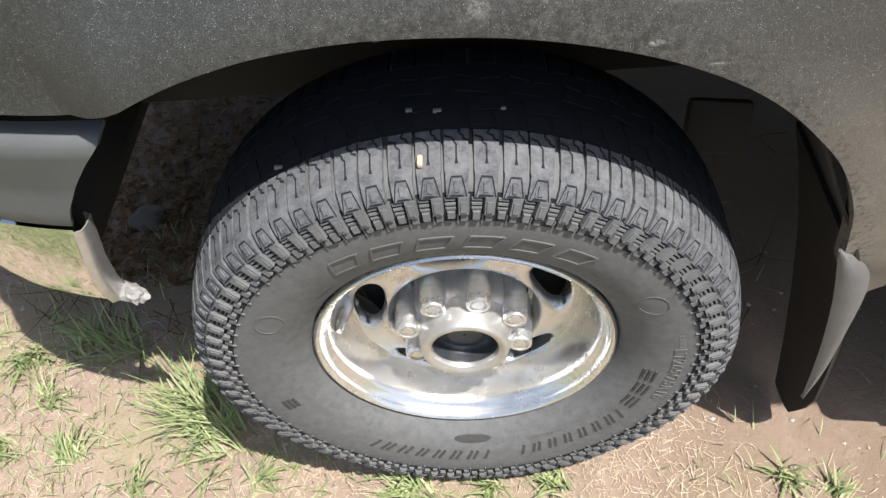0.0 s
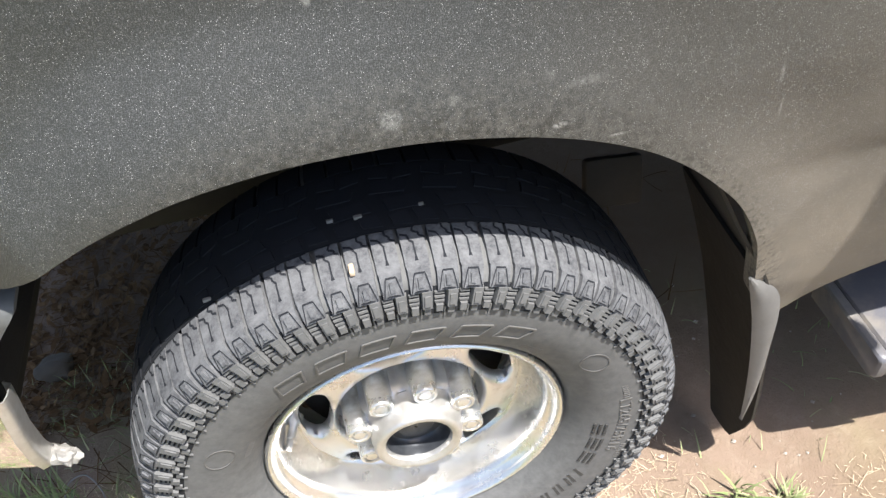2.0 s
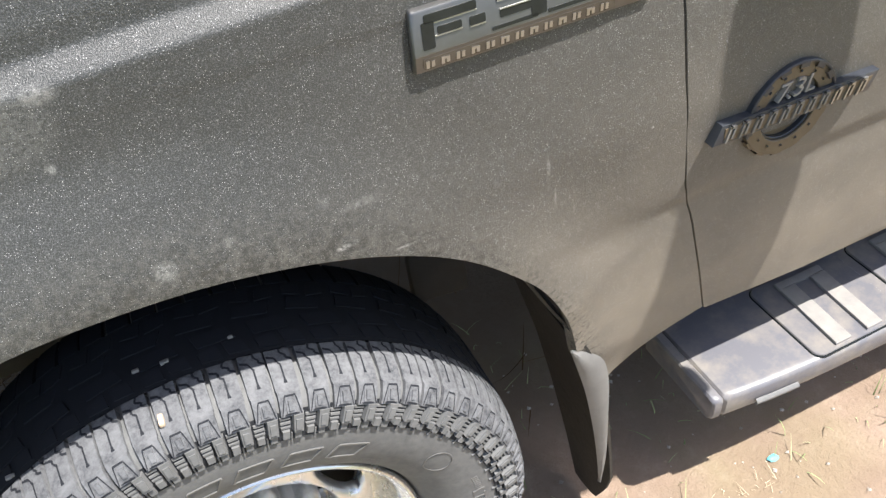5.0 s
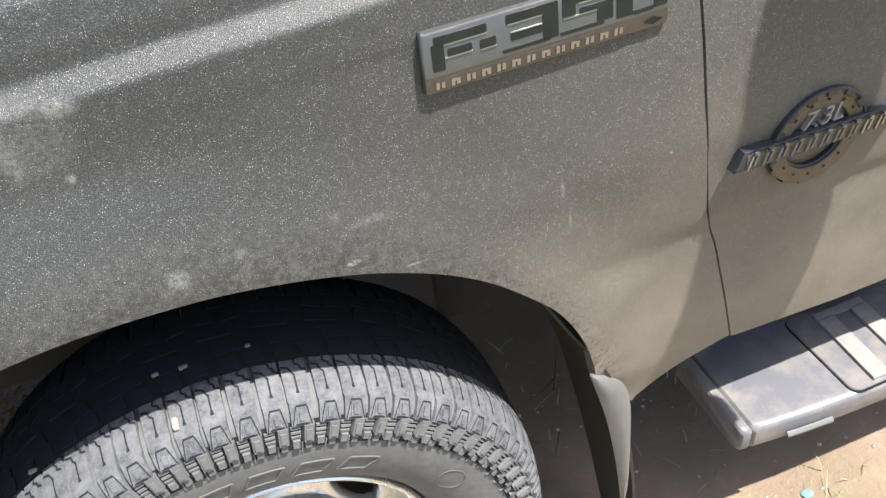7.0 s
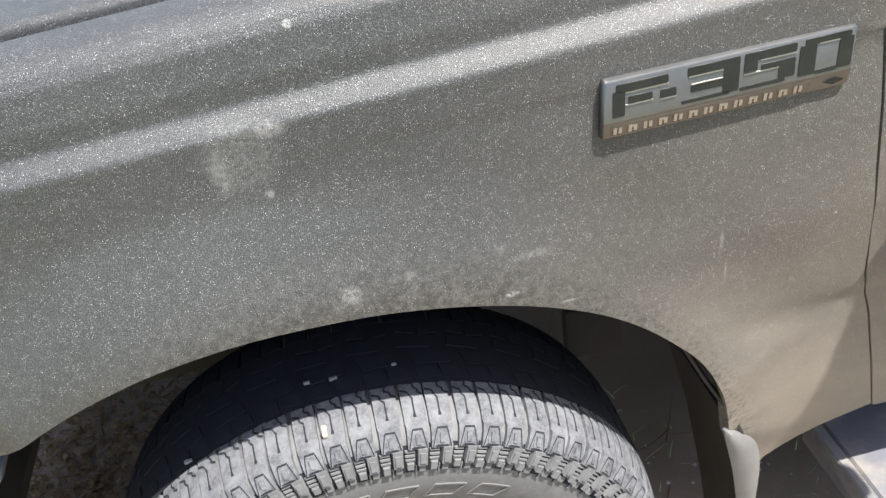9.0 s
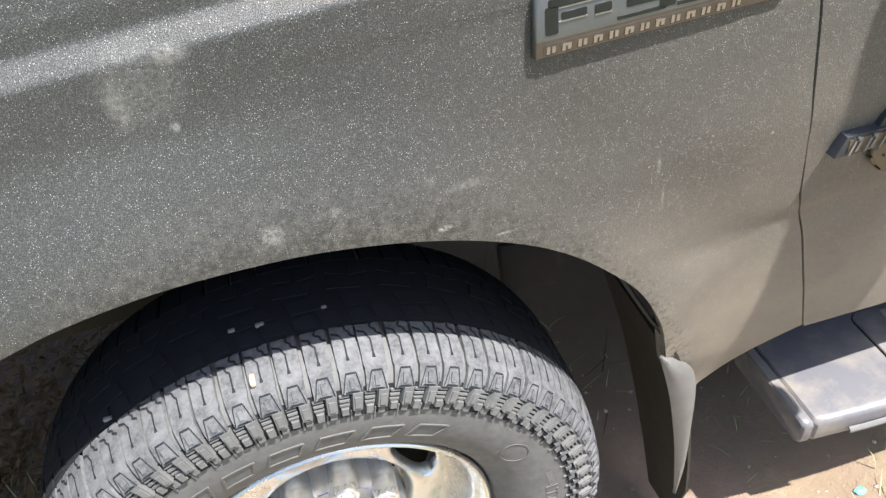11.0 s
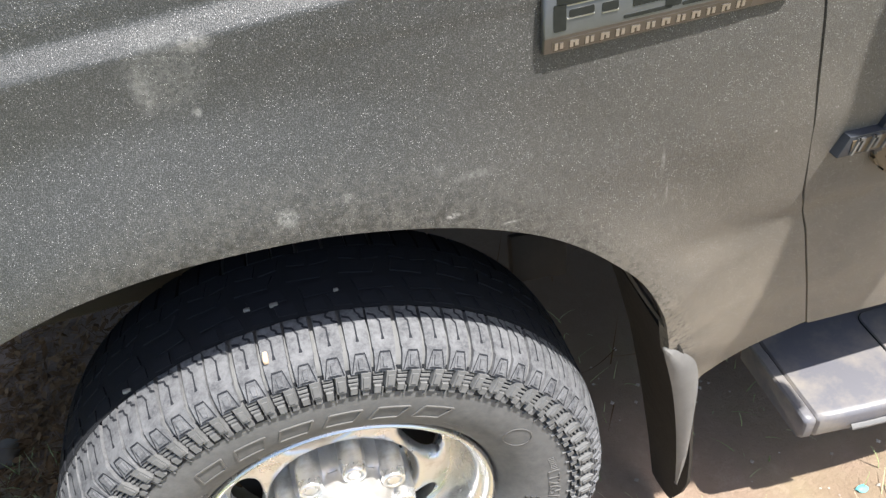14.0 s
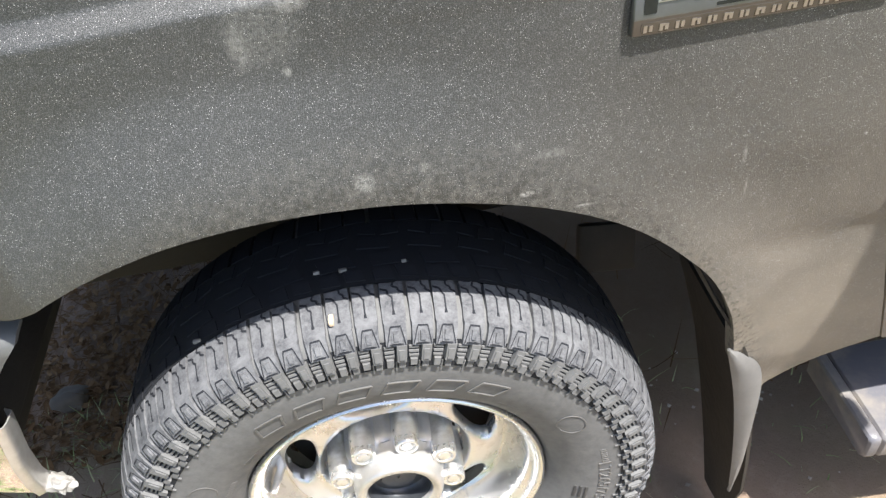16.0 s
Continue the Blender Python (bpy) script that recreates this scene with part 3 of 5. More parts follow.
    def foot_line(a0, r0, a1, r1, t):
        """A thin dark cut across the foot of a block, from one (angle, r) to another."""
        n = len(verts)
        for a, r in ((a0, r0), (a1, r1)):
            y = table(FOOT, r)
            for sg in (-1, 1):
                across = abs(a1 - a0) * r > abs(r1 - r0)
                rr, aa = (r + sg * t, a) if across else (r, a + sg * t / r)
                yy = table(FOOT, rr) if across else y
                verts.append(loaded(((rr + 0.0010) * math.cos(aa), yy - 0.0014, (rr + 0.0010) * math.sin(aa))))
        faces.append((n, n + 1, n + 3, n + 2))

    def foot_cuts():
        for i in range(PITCHES):
            a = i * step + step * (0.05 if i % 3 == 0 else 0.0)
            w = step * (0.90 if i % 2 else 0.87)
            c = a + w / 2
            foot_line(c - 0.40 * w, 0.3665, c - 0.22 * w, 0.3835, 0.0006)
            foot_line(c + 0.40 * w, 0.3665, c + 0.22 * w, 0.3835, 0.0006)
            foot_line(c - 0.22 * w, 0.3840, c + 0.22 * w, 0.3840, 0.0007)
            foot_line(c - 0.30 * w, 0.3675, c + 0.30 * w, 0.3675, 0.0006)

    def side_lug(a0, a1, r0, r1, h, taper=0.9):
        """A step that stands h proud of the sidewall."""
        n = len(verts)
        ca = (a0 + a1) / 2
        for t, hh in ((1.0, 0.0), (taper, h)):
            for a, r in ((a0, r0), (a1, r0), (a1, r1), (a0, r1)):
                aa = ca + (a - ca) * t
                y = side_depth(r) - hh
                rr = r + hh * 0.35 * smooth01((r - 0.35) / 0.03)
                verts.append(loaded((rr * math.cos(aa), y, rr * math.sin(aa))))
        for k in range(4):
            j = (k + 1) % 4
            faces.append((n + k, n + j, n + 4 + j, n + 4 + k))
        faces.append((n + 4, n + 5, n + 6, n + 7))

    shoulder_row(False)
    for i in range(PITCHES):
        # the block's foot turns down on to the sidewall, with a stepped panel on it
        a = i * step + step * (0.05 if i % 3 == 0 else 0.0)
        w = step * (0.90 if i % 2 else 0.87)
        side_lug(a + 0.24 * w, a + 0.76 * w, 0.3680, 0.3810, 0.0076, 0.74)
        side_lug(a + 0.36 * w, a + 0.64 * w, 0.3705, 0.3785, 0.0092, 0.75)
    tread_mesh("tread", "tread", "worn grey tread with thin cuts")
    verts, faces = [], []
    cuts()
    foot_cuts()
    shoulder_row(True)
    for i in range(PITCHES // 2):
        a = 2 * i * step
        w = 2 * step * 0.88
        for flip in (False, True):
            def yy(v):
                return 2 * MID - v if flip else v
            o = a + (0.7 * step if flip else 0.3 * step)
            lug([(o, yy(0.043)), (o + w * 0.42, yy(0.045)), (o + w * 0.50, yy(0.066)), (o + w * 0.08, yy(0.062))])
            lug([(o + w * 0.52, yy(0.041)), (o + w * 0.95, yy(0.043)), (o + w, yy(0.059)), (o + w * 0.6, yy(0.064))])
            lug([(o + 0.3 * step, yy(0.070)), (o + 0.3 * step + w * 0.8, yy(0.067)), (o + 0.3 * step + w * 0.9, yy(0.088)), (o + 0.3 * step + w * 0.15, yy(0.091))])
    tread_mesh("tread_middle", "tread_inner", "middle of the tread, coloured black for the arch's shade")
    verts, faces = [], []
    for i in range(PITCHES):
        a = i * step
        w = step
        # a row of trapezoid teeth, thin fins between them, and stubs below
        side_lug(a + 0.02 * w, a + 0.50 * w, 0.3435, 0.3650, 0.0078, 0.80)
        side_lug(a + 0.11 * w, a + 0.41 * w, 0.3475, 0.3605, 0.0092, 0.78)
        for q in range(3):
            side_lug(a + 0.55 * w, a + 0.97 * w, 0.3475 + 0.0058 * q, 0.3500 + 0.0058 * q, 0.0036, 0.92)
        side_lug(a + 0.58 * w, a + 0.93 * w, 0.3345 if i % 2 else 0.3365, 0.3455, 0.0060, 0.80)
        side_lug(a + 0.08 * w, a + 0.40 * w, 0.3310, 0.3405 if i % 3 else 0.3390, 0.0040, 0.85)
        side_lug(a + 0.46 * w, a + 0.53 * w, 0.3245, 0.3390, 0.0026, 0.9)
    me = bpy.data.meshes.new("shoulder")
    me.from_pydata(verts, [], faces)
    me.materials.append(M["rubber"].m)
    ob = new("shoulder", me)
    ob.parent = wheel
    tagged(ob, "stepped rubber teeth along the tyre shoulder", kind="stuff")
    # floor between the teeth, its colour darkened for the shade in the gaps
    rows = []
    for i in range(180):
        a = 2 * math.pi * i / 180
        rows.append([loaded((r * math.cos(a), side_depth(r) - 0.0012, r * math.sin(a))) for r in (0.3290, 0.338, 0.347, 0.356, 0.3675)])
    part("shoulder_groove", grid(rows, close_u=True), "groove", wheel, "floor between the shoulder teeth, coloured dark for shade", 180)
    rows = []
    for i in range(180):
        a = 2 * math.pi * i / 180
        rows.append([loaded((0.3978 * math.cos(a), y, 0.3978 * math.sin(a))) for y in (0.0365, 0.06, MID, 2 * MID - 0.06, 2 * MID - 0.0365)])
    part("tread_groove", grid(rows, close_u=True), "groove", wheel, "floor of the tread grooves, coloured dark for shade", 180)


make_tyre()


def on_side(bm_faces, r_mid, a_mid, h, flip=False):
    """Bends flat (u, v) shapes on to the sidewall: u along the arc, v outwards, raised by h."""
    bm = bmesh.new()
    for poly in bm_faces:
        low, top = [], []
        for u, v in poly:
            r = r_mid + (-v if flip else v)
            a = a_mid + (u if flip else -u) / r_mid
            y = side_depth(r)
            low.append(bm.verts.new(loaded((r * math.cos(a), y + 0.002, r * math.sin(a)))))
            top.append(bm.verts.new(loaded((r * math.cos(a), y - h, r * math.sin(a)))))
        n = len(poly)
        bm.faces.new(top)
        for k in range(n):
            bm.faces.new((low[k], low[(k + 1) % n], top[(k + 1) % n], top[k]))
    bmesh.ops.remove_doubles(bm, verts=bm.verts, dist=0.00002)
    bmesh.ops.recalc_face_normals(bm, faces=bm.faces)
    return bm


def bar(u0, v0, u1, v1, w):
    """A stroke of width w between two points, cut into short pieces so that it bends."""
    d = Vector((u1 - u0, v1 - v0))
    L = d.length
    d /= L
    nrm = Vector((-d.y, d.x)) * w / 2
    n = max(1, int(L / 0.012))
    out = []
    for k in range(n):
        p, q = Vector((u0, v0)) + d * L * k / n, Vector((u0, v0)) + d * L * (k + 1) / n
        out.append([tuple(p - nrm), tuple(q - nrm), tuple(q + nrm), tuple(p + nrm)])
    return out


def mark_bars(w, h, t, closed):
    """Slanted plain strokes in the measure of one raised character."""
    s = h * 0.22
    out = bar(-w - s, -h / 2, -w + s, h / 2, t) + bar(w - s, -h / 2, w + s, h / 2, t)
    if closed:
        out += bar(-w + s, h / 2, w + s, h / 2, t) + bar(-w - s, -h / 2, w - s, -h / 2, t)
    return out


def part_side(name, polys, r, a, h, mat, label, flip=False):
    return part(name, on_side(polys, r, radians(a), h, flip), mat, wheel, label, 0)


for n, pitch, h, r0, a0, flip in ((6, 0.058, 0.024, 0.288, 88, False), (7, 0.029, 0.021, 0.284, 306, True), (5, 0.029, 0.021, 0.284, 260, True), (2, 0.029, 0.021, 0.284, 239, True)):
    for k in range(n):
        u = (k - (n - 1) / 2) * pitch
        polys = mark_bars(pitch * 0.33, h, 0.0024 if not flip else 0.0050, not flip)
        part_side("raised_mark", polys, r0, a0 + math.degrees(u / r0) * (1 if flip else -1), 0.0020 if not flip else 0.0012, "letters" if not flip else "print", "raised outline stroke" if not flip else "dark raised stroke", flip)
part_side("small_print", [[(0.031 * math.cos(math.pi * k / 12), 0.0068 * math.sin(math.pi * k / 12)) for k in range(24)]], 0.250, 269, 0.0010, "print", "dark oval print panel", True)
for a0, r0 in ((352, 0.272), (344, 0.274), (336, 0.276)):
    polys = []
    for k in range(6):
        for q in range(3):
            polys += bar(-0.013 + k * 0.005, -0.008 + q * 0.008, -0.010 + k * 0.005, -0.008 + q * 0.008, 0.0042)
    part_side("small_print", polys, r0, a0 - 2, 0.0018, "print", "small dark moulded print")
polys = []
for q in range(3):
    for k in range(3):
        polys += bar(-0.010 + q * 0.009, -0.010 + k * 0.008, -0.003 + q * 0.009, -0.010 + k * 0.008, 0.005)
part_side("small_print", polys, 0.290, 197, 0.0014, "print", "small dark moulded print")
for a0, n, r0 in ((205, 8, 0.262), (214, 9, 0.256), (222, 8, 0.292), (295, 8, 0.262), (132, 8, 0.252), (150, 7, 0.250), (186, 9, 0.268), (196, 8, 0.262), (213, 7, 0.300), (281, 9, 0.256), (303, 7, 0.258), (338, 8, 0.322), (8, 8, 0.306), (48, 7, 0.258)):
    polys = []
    for k in range(n):
        polys += bar(-0.02 + k * 0.005, -0.004, -0.0185 + k * 0.005, 0.005, 0.002)
    part_side("small_print", polys, r0, a0, 0.0008, "letters", "fine raised print")


for a0 in (152, 28):
    ring = []
    for k in range(20):
        t0, t1 = 2 * math.pi * k / 20, 2 * math.pi * (k + 1) / 20
        ring += [[(q * math.cos(t), q * 0.9 * math.sin(t)) for q, t in ((0.021, t0), (0.021, t1), (0.0225, t1), (0.0225, t0))]]
    part_side("ring_mark", ring, 0.288, a0, 0.0010, "letters", "thin moulded ring on the sidewall")


def text_polys(text, size):
    cu = bpy.data.curves.new("size_text", 'FONT')
    cu.body, cu.size, cu.align_x, cu.align_y = text, size, 'CENTER', 'CENTER'
    cu.resolution_u = 2
    ob = bpy.data.objects.new("size_text", cu)
    scene.collection.objects.link(ob)
    bpy.context.view_layer.update()
    me = ob.evaluated_get(bpy.context.evaluated_depsgraph_get()).to_mesh()
    polys = [[(me.vertices[v].co.x, me.vertices[v].co.y) for v in p.vertices] for p in me.polygons]
    ob.to_mesh_clear()
    bpy.data.objects.remove(ob)
    bpy.data.curves.remove(cu)
    return polys


part_side("size_marking", text_polys("LT265/75R16", 0.026), 0.304, 352, 0.0014, "letters", "raised tyre size LT265/75R16")

# alloy rim
RIM = [(0.212, 0.050), (0.214, 0.020), (0.2190, 0.010), (0.2225, 0.001), (0.2220, -0.005), (0.2180, -0.0075), (0.2135, -0.005), (0.2110, 0.002), (0.2090, 0.010),
       (0.2040, 0.0135), (0.2005, 0.018), (0.1985, 0.030), (0.1955, 0.050), (0.1910, 0.070), (0.1850, 0.082), (0.1770, 0.0855)]
FACE = [(0.100, 0.100), (0.108, 0.0985), (0.111, 0.090), (0.1125, 0.066), (0.1150, 0.0560), (0.1185, 0.0525), (0.126, 0.0520), (0.150, 0.0550), (0.164, 0.0590), (0.1695, 0.0630), (0.1735, 0.0740), (0.177, 0.0855)]


def face_y(r):
    return table(FACE, r)


def make_rim():
    part("rim", lathe(RIM, 128), "alloy_lip", wheel, "polished aluminium rim with water stains", 60)
    # disc with five oval windows round a sunken hub pocket
    bm = bmesh.new()
    n = 64
    r0, r1 = 0.117, 0.177
    for s_ in range(5):
        ac = radians(23 + 72 * s_)
        ring = []
        for k in range(n):
            t = k / n * 4
            side, f = int(t), t - int(t)
            u, v = ((lerp(-1, 1, f), -1), (1, lerp(-1, 1, f)), (lerp(1, -1, f), 1), (-1, lerp(1, -1, f)))[side]
            ring.append((ac + u * radians(36), lerp(r0, r1, (v + 1) / 2), math.atan2(v, u)))
        layers = [[], [], [], [], [], []]
        for a, r, ph in ring:
            cr, sr = math.cos(ph), math.sin(ph)
            ea, er = ac + 0.0535 * cr / 0.1450, 0.1455 + 0.0240 * sr
            ea2, er2 = ac + 0.0585 * cr / 0.1450, 0.1455 + 0.0272 * sr
            for lay, (aa, rr, dy) in zip(layers, ((a, r, 0), (lerp(a, ea2, 0.4), lerp(r, er2, 0.4), 0), (lerp(a, ea2, 0.8), lerp(r, er2, 0.8), 0), (ea2, er2, 0.0015), (ea, er, 0.006), (ea, er, 0.026))):
                lay.append(bm.verts.new((rr * math.cos(aa), face_y(rr) + dy, rr * math.sin(aa))))
        for A, B in zip(layers, layers[1:]):
            for k in range(n):
                bm.faces.new((A[k], A[(k + 1) % n], B[(k + 1) % n], B[k]))
    bmesh.ops.remove_doubles(bm, verts=bm.verts, dist=0.0002)
    bmesh.ops.recalc_face_normals(bm, faces=bm.faces)
    part("wheel_disc", bm, "alloy", wheel, "polished disc with five oval windows", 50)
    part("hub_pocket", lathe([(r, y) for r, y in FACE if r < 0.1165] + [(0.1175, face_y(0.1175))], 96), "alloy", wheel, "sunken polished pocket round the hub", 50)
    part("brake_drum", lathe([(0.02, 0.125), (0.15, 0.125), (0.165, 0.13), (0.168, 0.18), (0.195, 0.185)], 64), "black", wheel, "dark brake parts behind the windows")


make_rim()


def make_hub():
    # scalloped cover with eight towers
    rows = []
    n = 192
    for i in range(n):
        a = 2 * math.pi * i / n
        ph = math.cos(8 * (a - radians(28.5)))
        rr = 0.087 + 0.008 * ph
        r = []
        for k, y in ((1.03, 0.101), (1.0, 0.096), (0.975, 0.050), (0.96, 0.046), (0.945, 0.041), (0.91, 0.038)):
            r.append((rr * k * math.cos(a), y, rr * k * math.sin(a)))
        for rad, y in ((0.0745, 0.035), (0.0705, 0.028), (0.0690, 0.018), (0.0675, 0.003), (0.0655, -0.006), (0.0640, -0.009), (0.0610, -0.0105), (0.0560, -0.0100), (0.0535, -0.0070), (0.0505, -0.006),
                       (0.0490, -0.002), (0.0480, 0.004), (0.0475, 0.05)):
            r.append((rad * math.cos(a), y, rad * math.sin(a)))
        rows.append(r)
    part("hub_cover", grid(rows, close_u=True), "alloy_dull", wheel, "scalloped chrome hub cover", 45)
    part("hub_bore", lathe([(0.0478, 0.001), (0.0468, 0.004), (0.0462, 0.012), (0.044, 0.022), (0.041, 0.026), (0.030, 0.028), (0.026, 0.020), (0.002, 0.020)], 48), "bore", wheel, "dark glossy open hub bore")
    prof = [(0.0002, -0.0005), (0.0085, -0.0005), (0.0095, 0.0006), (0.0100, 0.003), (0.0125, 0.003), (0.0130, -0.0015), (0.0160, -0.0015), (0.0176, 0.000), (0.0182, 0.004), (0.0190, 0.022), (0.0196, 0.024), (0.0205, 0.086)]
    for k in range(8):
        a = radians(28.5 + 45 * k)
        part("lug_nut", lathe(prof, 32), "alloy", wheel, at=Matrix.Translation((0.0858 * math.cos(a), 0.014, 0.0858 * math.sin(a))))
    stem = lathe([(0.0002, -0.030), (0.0036, -0.030), (0.0040, -0.028), (0.0040, -0.016), (0.0050, -0.015), (0.0050, 0.0), (0.0085, 0.006), (0.0085, 0.014)], 16)
    part("valve_stem", stem, "alloy_dull", wheel, "dull valve stem", at=Matrix.Translation((-0.180, 0.072, 0.004)) @ Euler((0.15, 0, -0.35)).to_matrix().to_4x4() @ Matrix.Scale(1.35, 4))


make_hub()
# a small tan chip stuck between two tread blocks
bmc = block(-0.0032, 0.0032, -0.008, 0.008, -0.004, 0.003, 0.002)
part("stuck_chip", bmc, "chip", wheel, "tan woodchip stuck in the tread", at=Matrix.Translation((-0.0235, -0.007, 0.3925)))

# pale flecks stuck on the shaded middle of the tread
for fx, fy, fs in ((-0.037, 0.072, 0.004), (-0.004, 0.066, 0.005), (0.072, 0.070, 0.003), (-0.20, 0.045, 0.005)):
    bmc = block(-fs, fs, -fs * 0.5, fs * 0.5, -0.002, 0.002, 0.0008)
    part("stuck_fleck", bmc, "dullwhite", wheel, "pale fleck of grit", at=Matrix.Translation((fx, fy, math.sqrt(0.3998 ** 2 - fx * fx))))

# ---- bumper ----
bumper = empty("front_bumper", "", "")
bumper.parent = truck
PLAN = [(-0.36, 0.030), (-0.45, 0.034), (-0.52, 0.042), (-0.60, 0.060), (-0.68, 0.090), (-0.745, 0.140), (-0.785, 0.22), (-0.81, 0.35), (-0.835, 0.60), (-0.85, 0.95), (-0.835, 1.30), (-0.80, 1.60)]
PLAN_FINE = curve_through(PLAN, 12)


def make_bumper():
    def strip(levels, start, name, mat, label, inset):
        rows = []
        n = 150
        for i in range(n + 1):
            r = []
            for z in levels:
                sx = table(start, z)
                # walk the plan line from the cut edge to the far end
                k0 = next(k for k, p in enumerate(PLAN_FINE) if p[0] <= sx)
                k = k0 + (len(PLAN_FINE) - 1 - k0) * (i / n) ** 1.4
                j = min(len(PLAN_FINE) - 2, int(k))
                x, y = (lerp(a, b, k - j) for a, b in zip(PLAN_FINE[j], PLAN_FINE[j + 1]))
                if i == 0:
                    x = sx
                d = table(inset, z)
                tx, ty = PLAN_FINE[j + 1][0] - PLAN_FINE[j][0], PLAN_FINE[j + 1][1] - PLAN_FINE[j][1]
                L = math.hypot(tx, ty) or 1
                r.append((x - ty / L * d * -1, y - tx / L * d, z))
            rows.append(r)
        bm = grid(rows)
        if sum(f.normal.y * f.calc_area() for f in bm.faces if f.calc_center_median().x > -0.6) > 0:
            bmesh.ops.reverse_faces(bm, faces=bm.faces)
        thicken(bm, 0.006)
        return part(name, bm, mat, bumper, label, 50)

    top = [(0.652, -0.492), (0.69, -0.478), (0.73, -0.452), (0.77, -0.420), (0.80, -0.392), (0.815, -0.388)]
    strip(list(np.linspace(0.655, 0.79, 16)) + [0.797, 0.803, 0.808, 0.811, 0.813], top, "bumper_cover", "cover", "dark grey textured bumper cover",
          [(0.655, 0.004), (0.67, 0.0), (0.72, 0.003), (0.79, -0.003), (0.803, 0.002), (0.810, 0.012), (0.813, 0.03)])
    low = [(0.445, -0.526), (0.50, -0.522), (0.56, -0.512), (0.62, -0.500), (0.652, -0.494)]
    strip([0.440, 0.443, 0.448, 0.455] + list(np.linspace(0.465, 0.635, 22)) + [0.642, 0.648], low, "chrome_face", "chrome", "chrome bumper face, dirty along its edge",
          [(0.44, 0.055), (0.443, 0.040), (0.448, 0.030), (0.46, 0.022), (0.50, 0.010), (0.56, 0.001), (0.60, -0.001), (0.635, 0.001), (0.648, 0.003)])


make_bumper()
# returned edge of the bumper behind the cut, scraped and torn at its foot
rows = []
for i in range(24):
    z = lerp(0.452, 0.645, i / 23)
    sx = table([(0.445, -0.526), (0.50, -0.522), (0.56, -0.512), (0.62, -0.500), (0.652, -0.494)], z)
    y0 = table([(0.44, 0.085), (0.46, 0.062), (0.50, 0.05), (0.56, 0.041), (0.65, 0.040)], z)
    rows.append([(sx, y0, z), (sx + 0.010, y0 + 0.004, z), (sx + 0.013, y0 + 0.012, z), (sx + 0.014, y0 + 0.03, z), (sx + 0.004, y0 + 0.035, z)])
sheet(rows, "alloy_dull", "bumper_return", bumper, "scraped bare edge of the bumper", 0.002)
bm = bmesh.new()
bmesh.ops.create_icosphere(bm, subdivisions=3, radius=1)
for v in bm.verts:
    v.co = Vector((v.co.x * 0.024, v.co.y * 0.014, v.co.z * 0.012)) * (1 + 0.5 * noise.noise(v.co * 2.1))
part("torn_bracket", bm, "dullwhite", bumper, "torn pale plastic bracket end", 30, at=pose(-0.497, 0.075, 0.462, 10, 20, -20))
part("bumper_backing", block(-0.80, -0.56, 0.16, 1.5, 0.47, 0.62, 0.02), "black", bumper)

# headlight corner beside the wing
rows = []
for i in range(20):
    x = lerp(-0.566, -0.80, i / 19)
    y = table([(p[0], p[1]) for p in sorted(PLAN)], x) + 0.01
    rows.append([(x, y + 0.01, 0.850), (x, y, 0.856), (x, y, 0.95), (x, y + 0.005, 1.07), (x, y + 0.02, 1.10)])
headlight = empty("headlight", "", "")
headlight.parent = truck
sheet(rows, "lens", "lens", headlight, "clear headlight lens", 0.006)
part("bezel", block(-0.572, -0.560, 0.040, 0.075, 0.848, 1.10, 0.002), "chrome", headlight, "thin bright bezel strip")

# ---- mud flap ----
def make_flap():
    inner = curve_through([(0.483, 0.573), (0.506, 0.470), (0.522, 0.360), (0.531, 0.270), (0.535, 0.215), (0.538, 0.180)], 8)
    outer = curve_through([(0.486, 0.575), (0.534, 0.528), (0.550, 0.469), (0.553, 0.380), (0.551, 0.270), (0.540, 0.178)], 8)
    rows = []
    n = len(inner)
    for i, (p, q) in enumerate(zip(inner, outer)):
        t = i / (n - 1)
        y = -0.006 + 0.006 * t
        bow = 0.004 * math.sin(math.pi * min(1, t * 1.1))
        rows.append([(p[0], y + 0.004, p[1]), (lerp(p[0], q[0], 0.3), y - bow, lerp(p[1], q[1], 0.3)), (lerp(p[0], q[0], 0.7), y - bow * 0.9, lerp(p[1], q[1], 0.7)), (q[0], y + 0.006, q[1])])
    flap = sheet(rows, "flap", "mud_flap", truck, "scuffed pale grey plastic mud flap edge", 0.003)
    rows = []
    for i in range(16):
        t = i / 15
        z = lerp(0.56, 0.13, t)
        x = table([(0.10, 0.560), (0.21, 0.556), (0.32, 0.548), (0.42, 0.536), (0.50, 0.518), (0.56, 0.500)], z) + 0.008
        wide = lerp(0.25, 0.12, t)
        ys = [lerp(0.004, wide, k / 8) for k in range(9)]
        # inboard foot drawn down near the ground, added to shade the strip ahead
        rows.append([(x, y, lerp(0.56, table([(0.004, 0.166), (0.02, 0.105), (0.05, 0.035), (0.10, 0.02)], y), t)) for y in ys])
    sheet(rows, "grime", "flap_panel", truck, "dirty black rubber flap panel", 0.006)


make_flap()
part("splash_shield", block(-0.57, -0.518, 0.085, 0.42, 0.56, 0.86, 0.01), "black", truck, "black splash shield behind the bumper")
# added block whose brown stands in for bounce light on the inner liner
part("bracket", block(-0.050, 0.050, -0.012, 0.012, -0.042, 0.042, 0.008), "drab", truck, "dull brown block standing in for bounce light on the liner", at=pose(0.403, 0.29, 0.525, -25, 8, 0))

# ---- step ----
step = empty("running_board", "", "")
step.parent = truck
STEP_TOP = 0.292


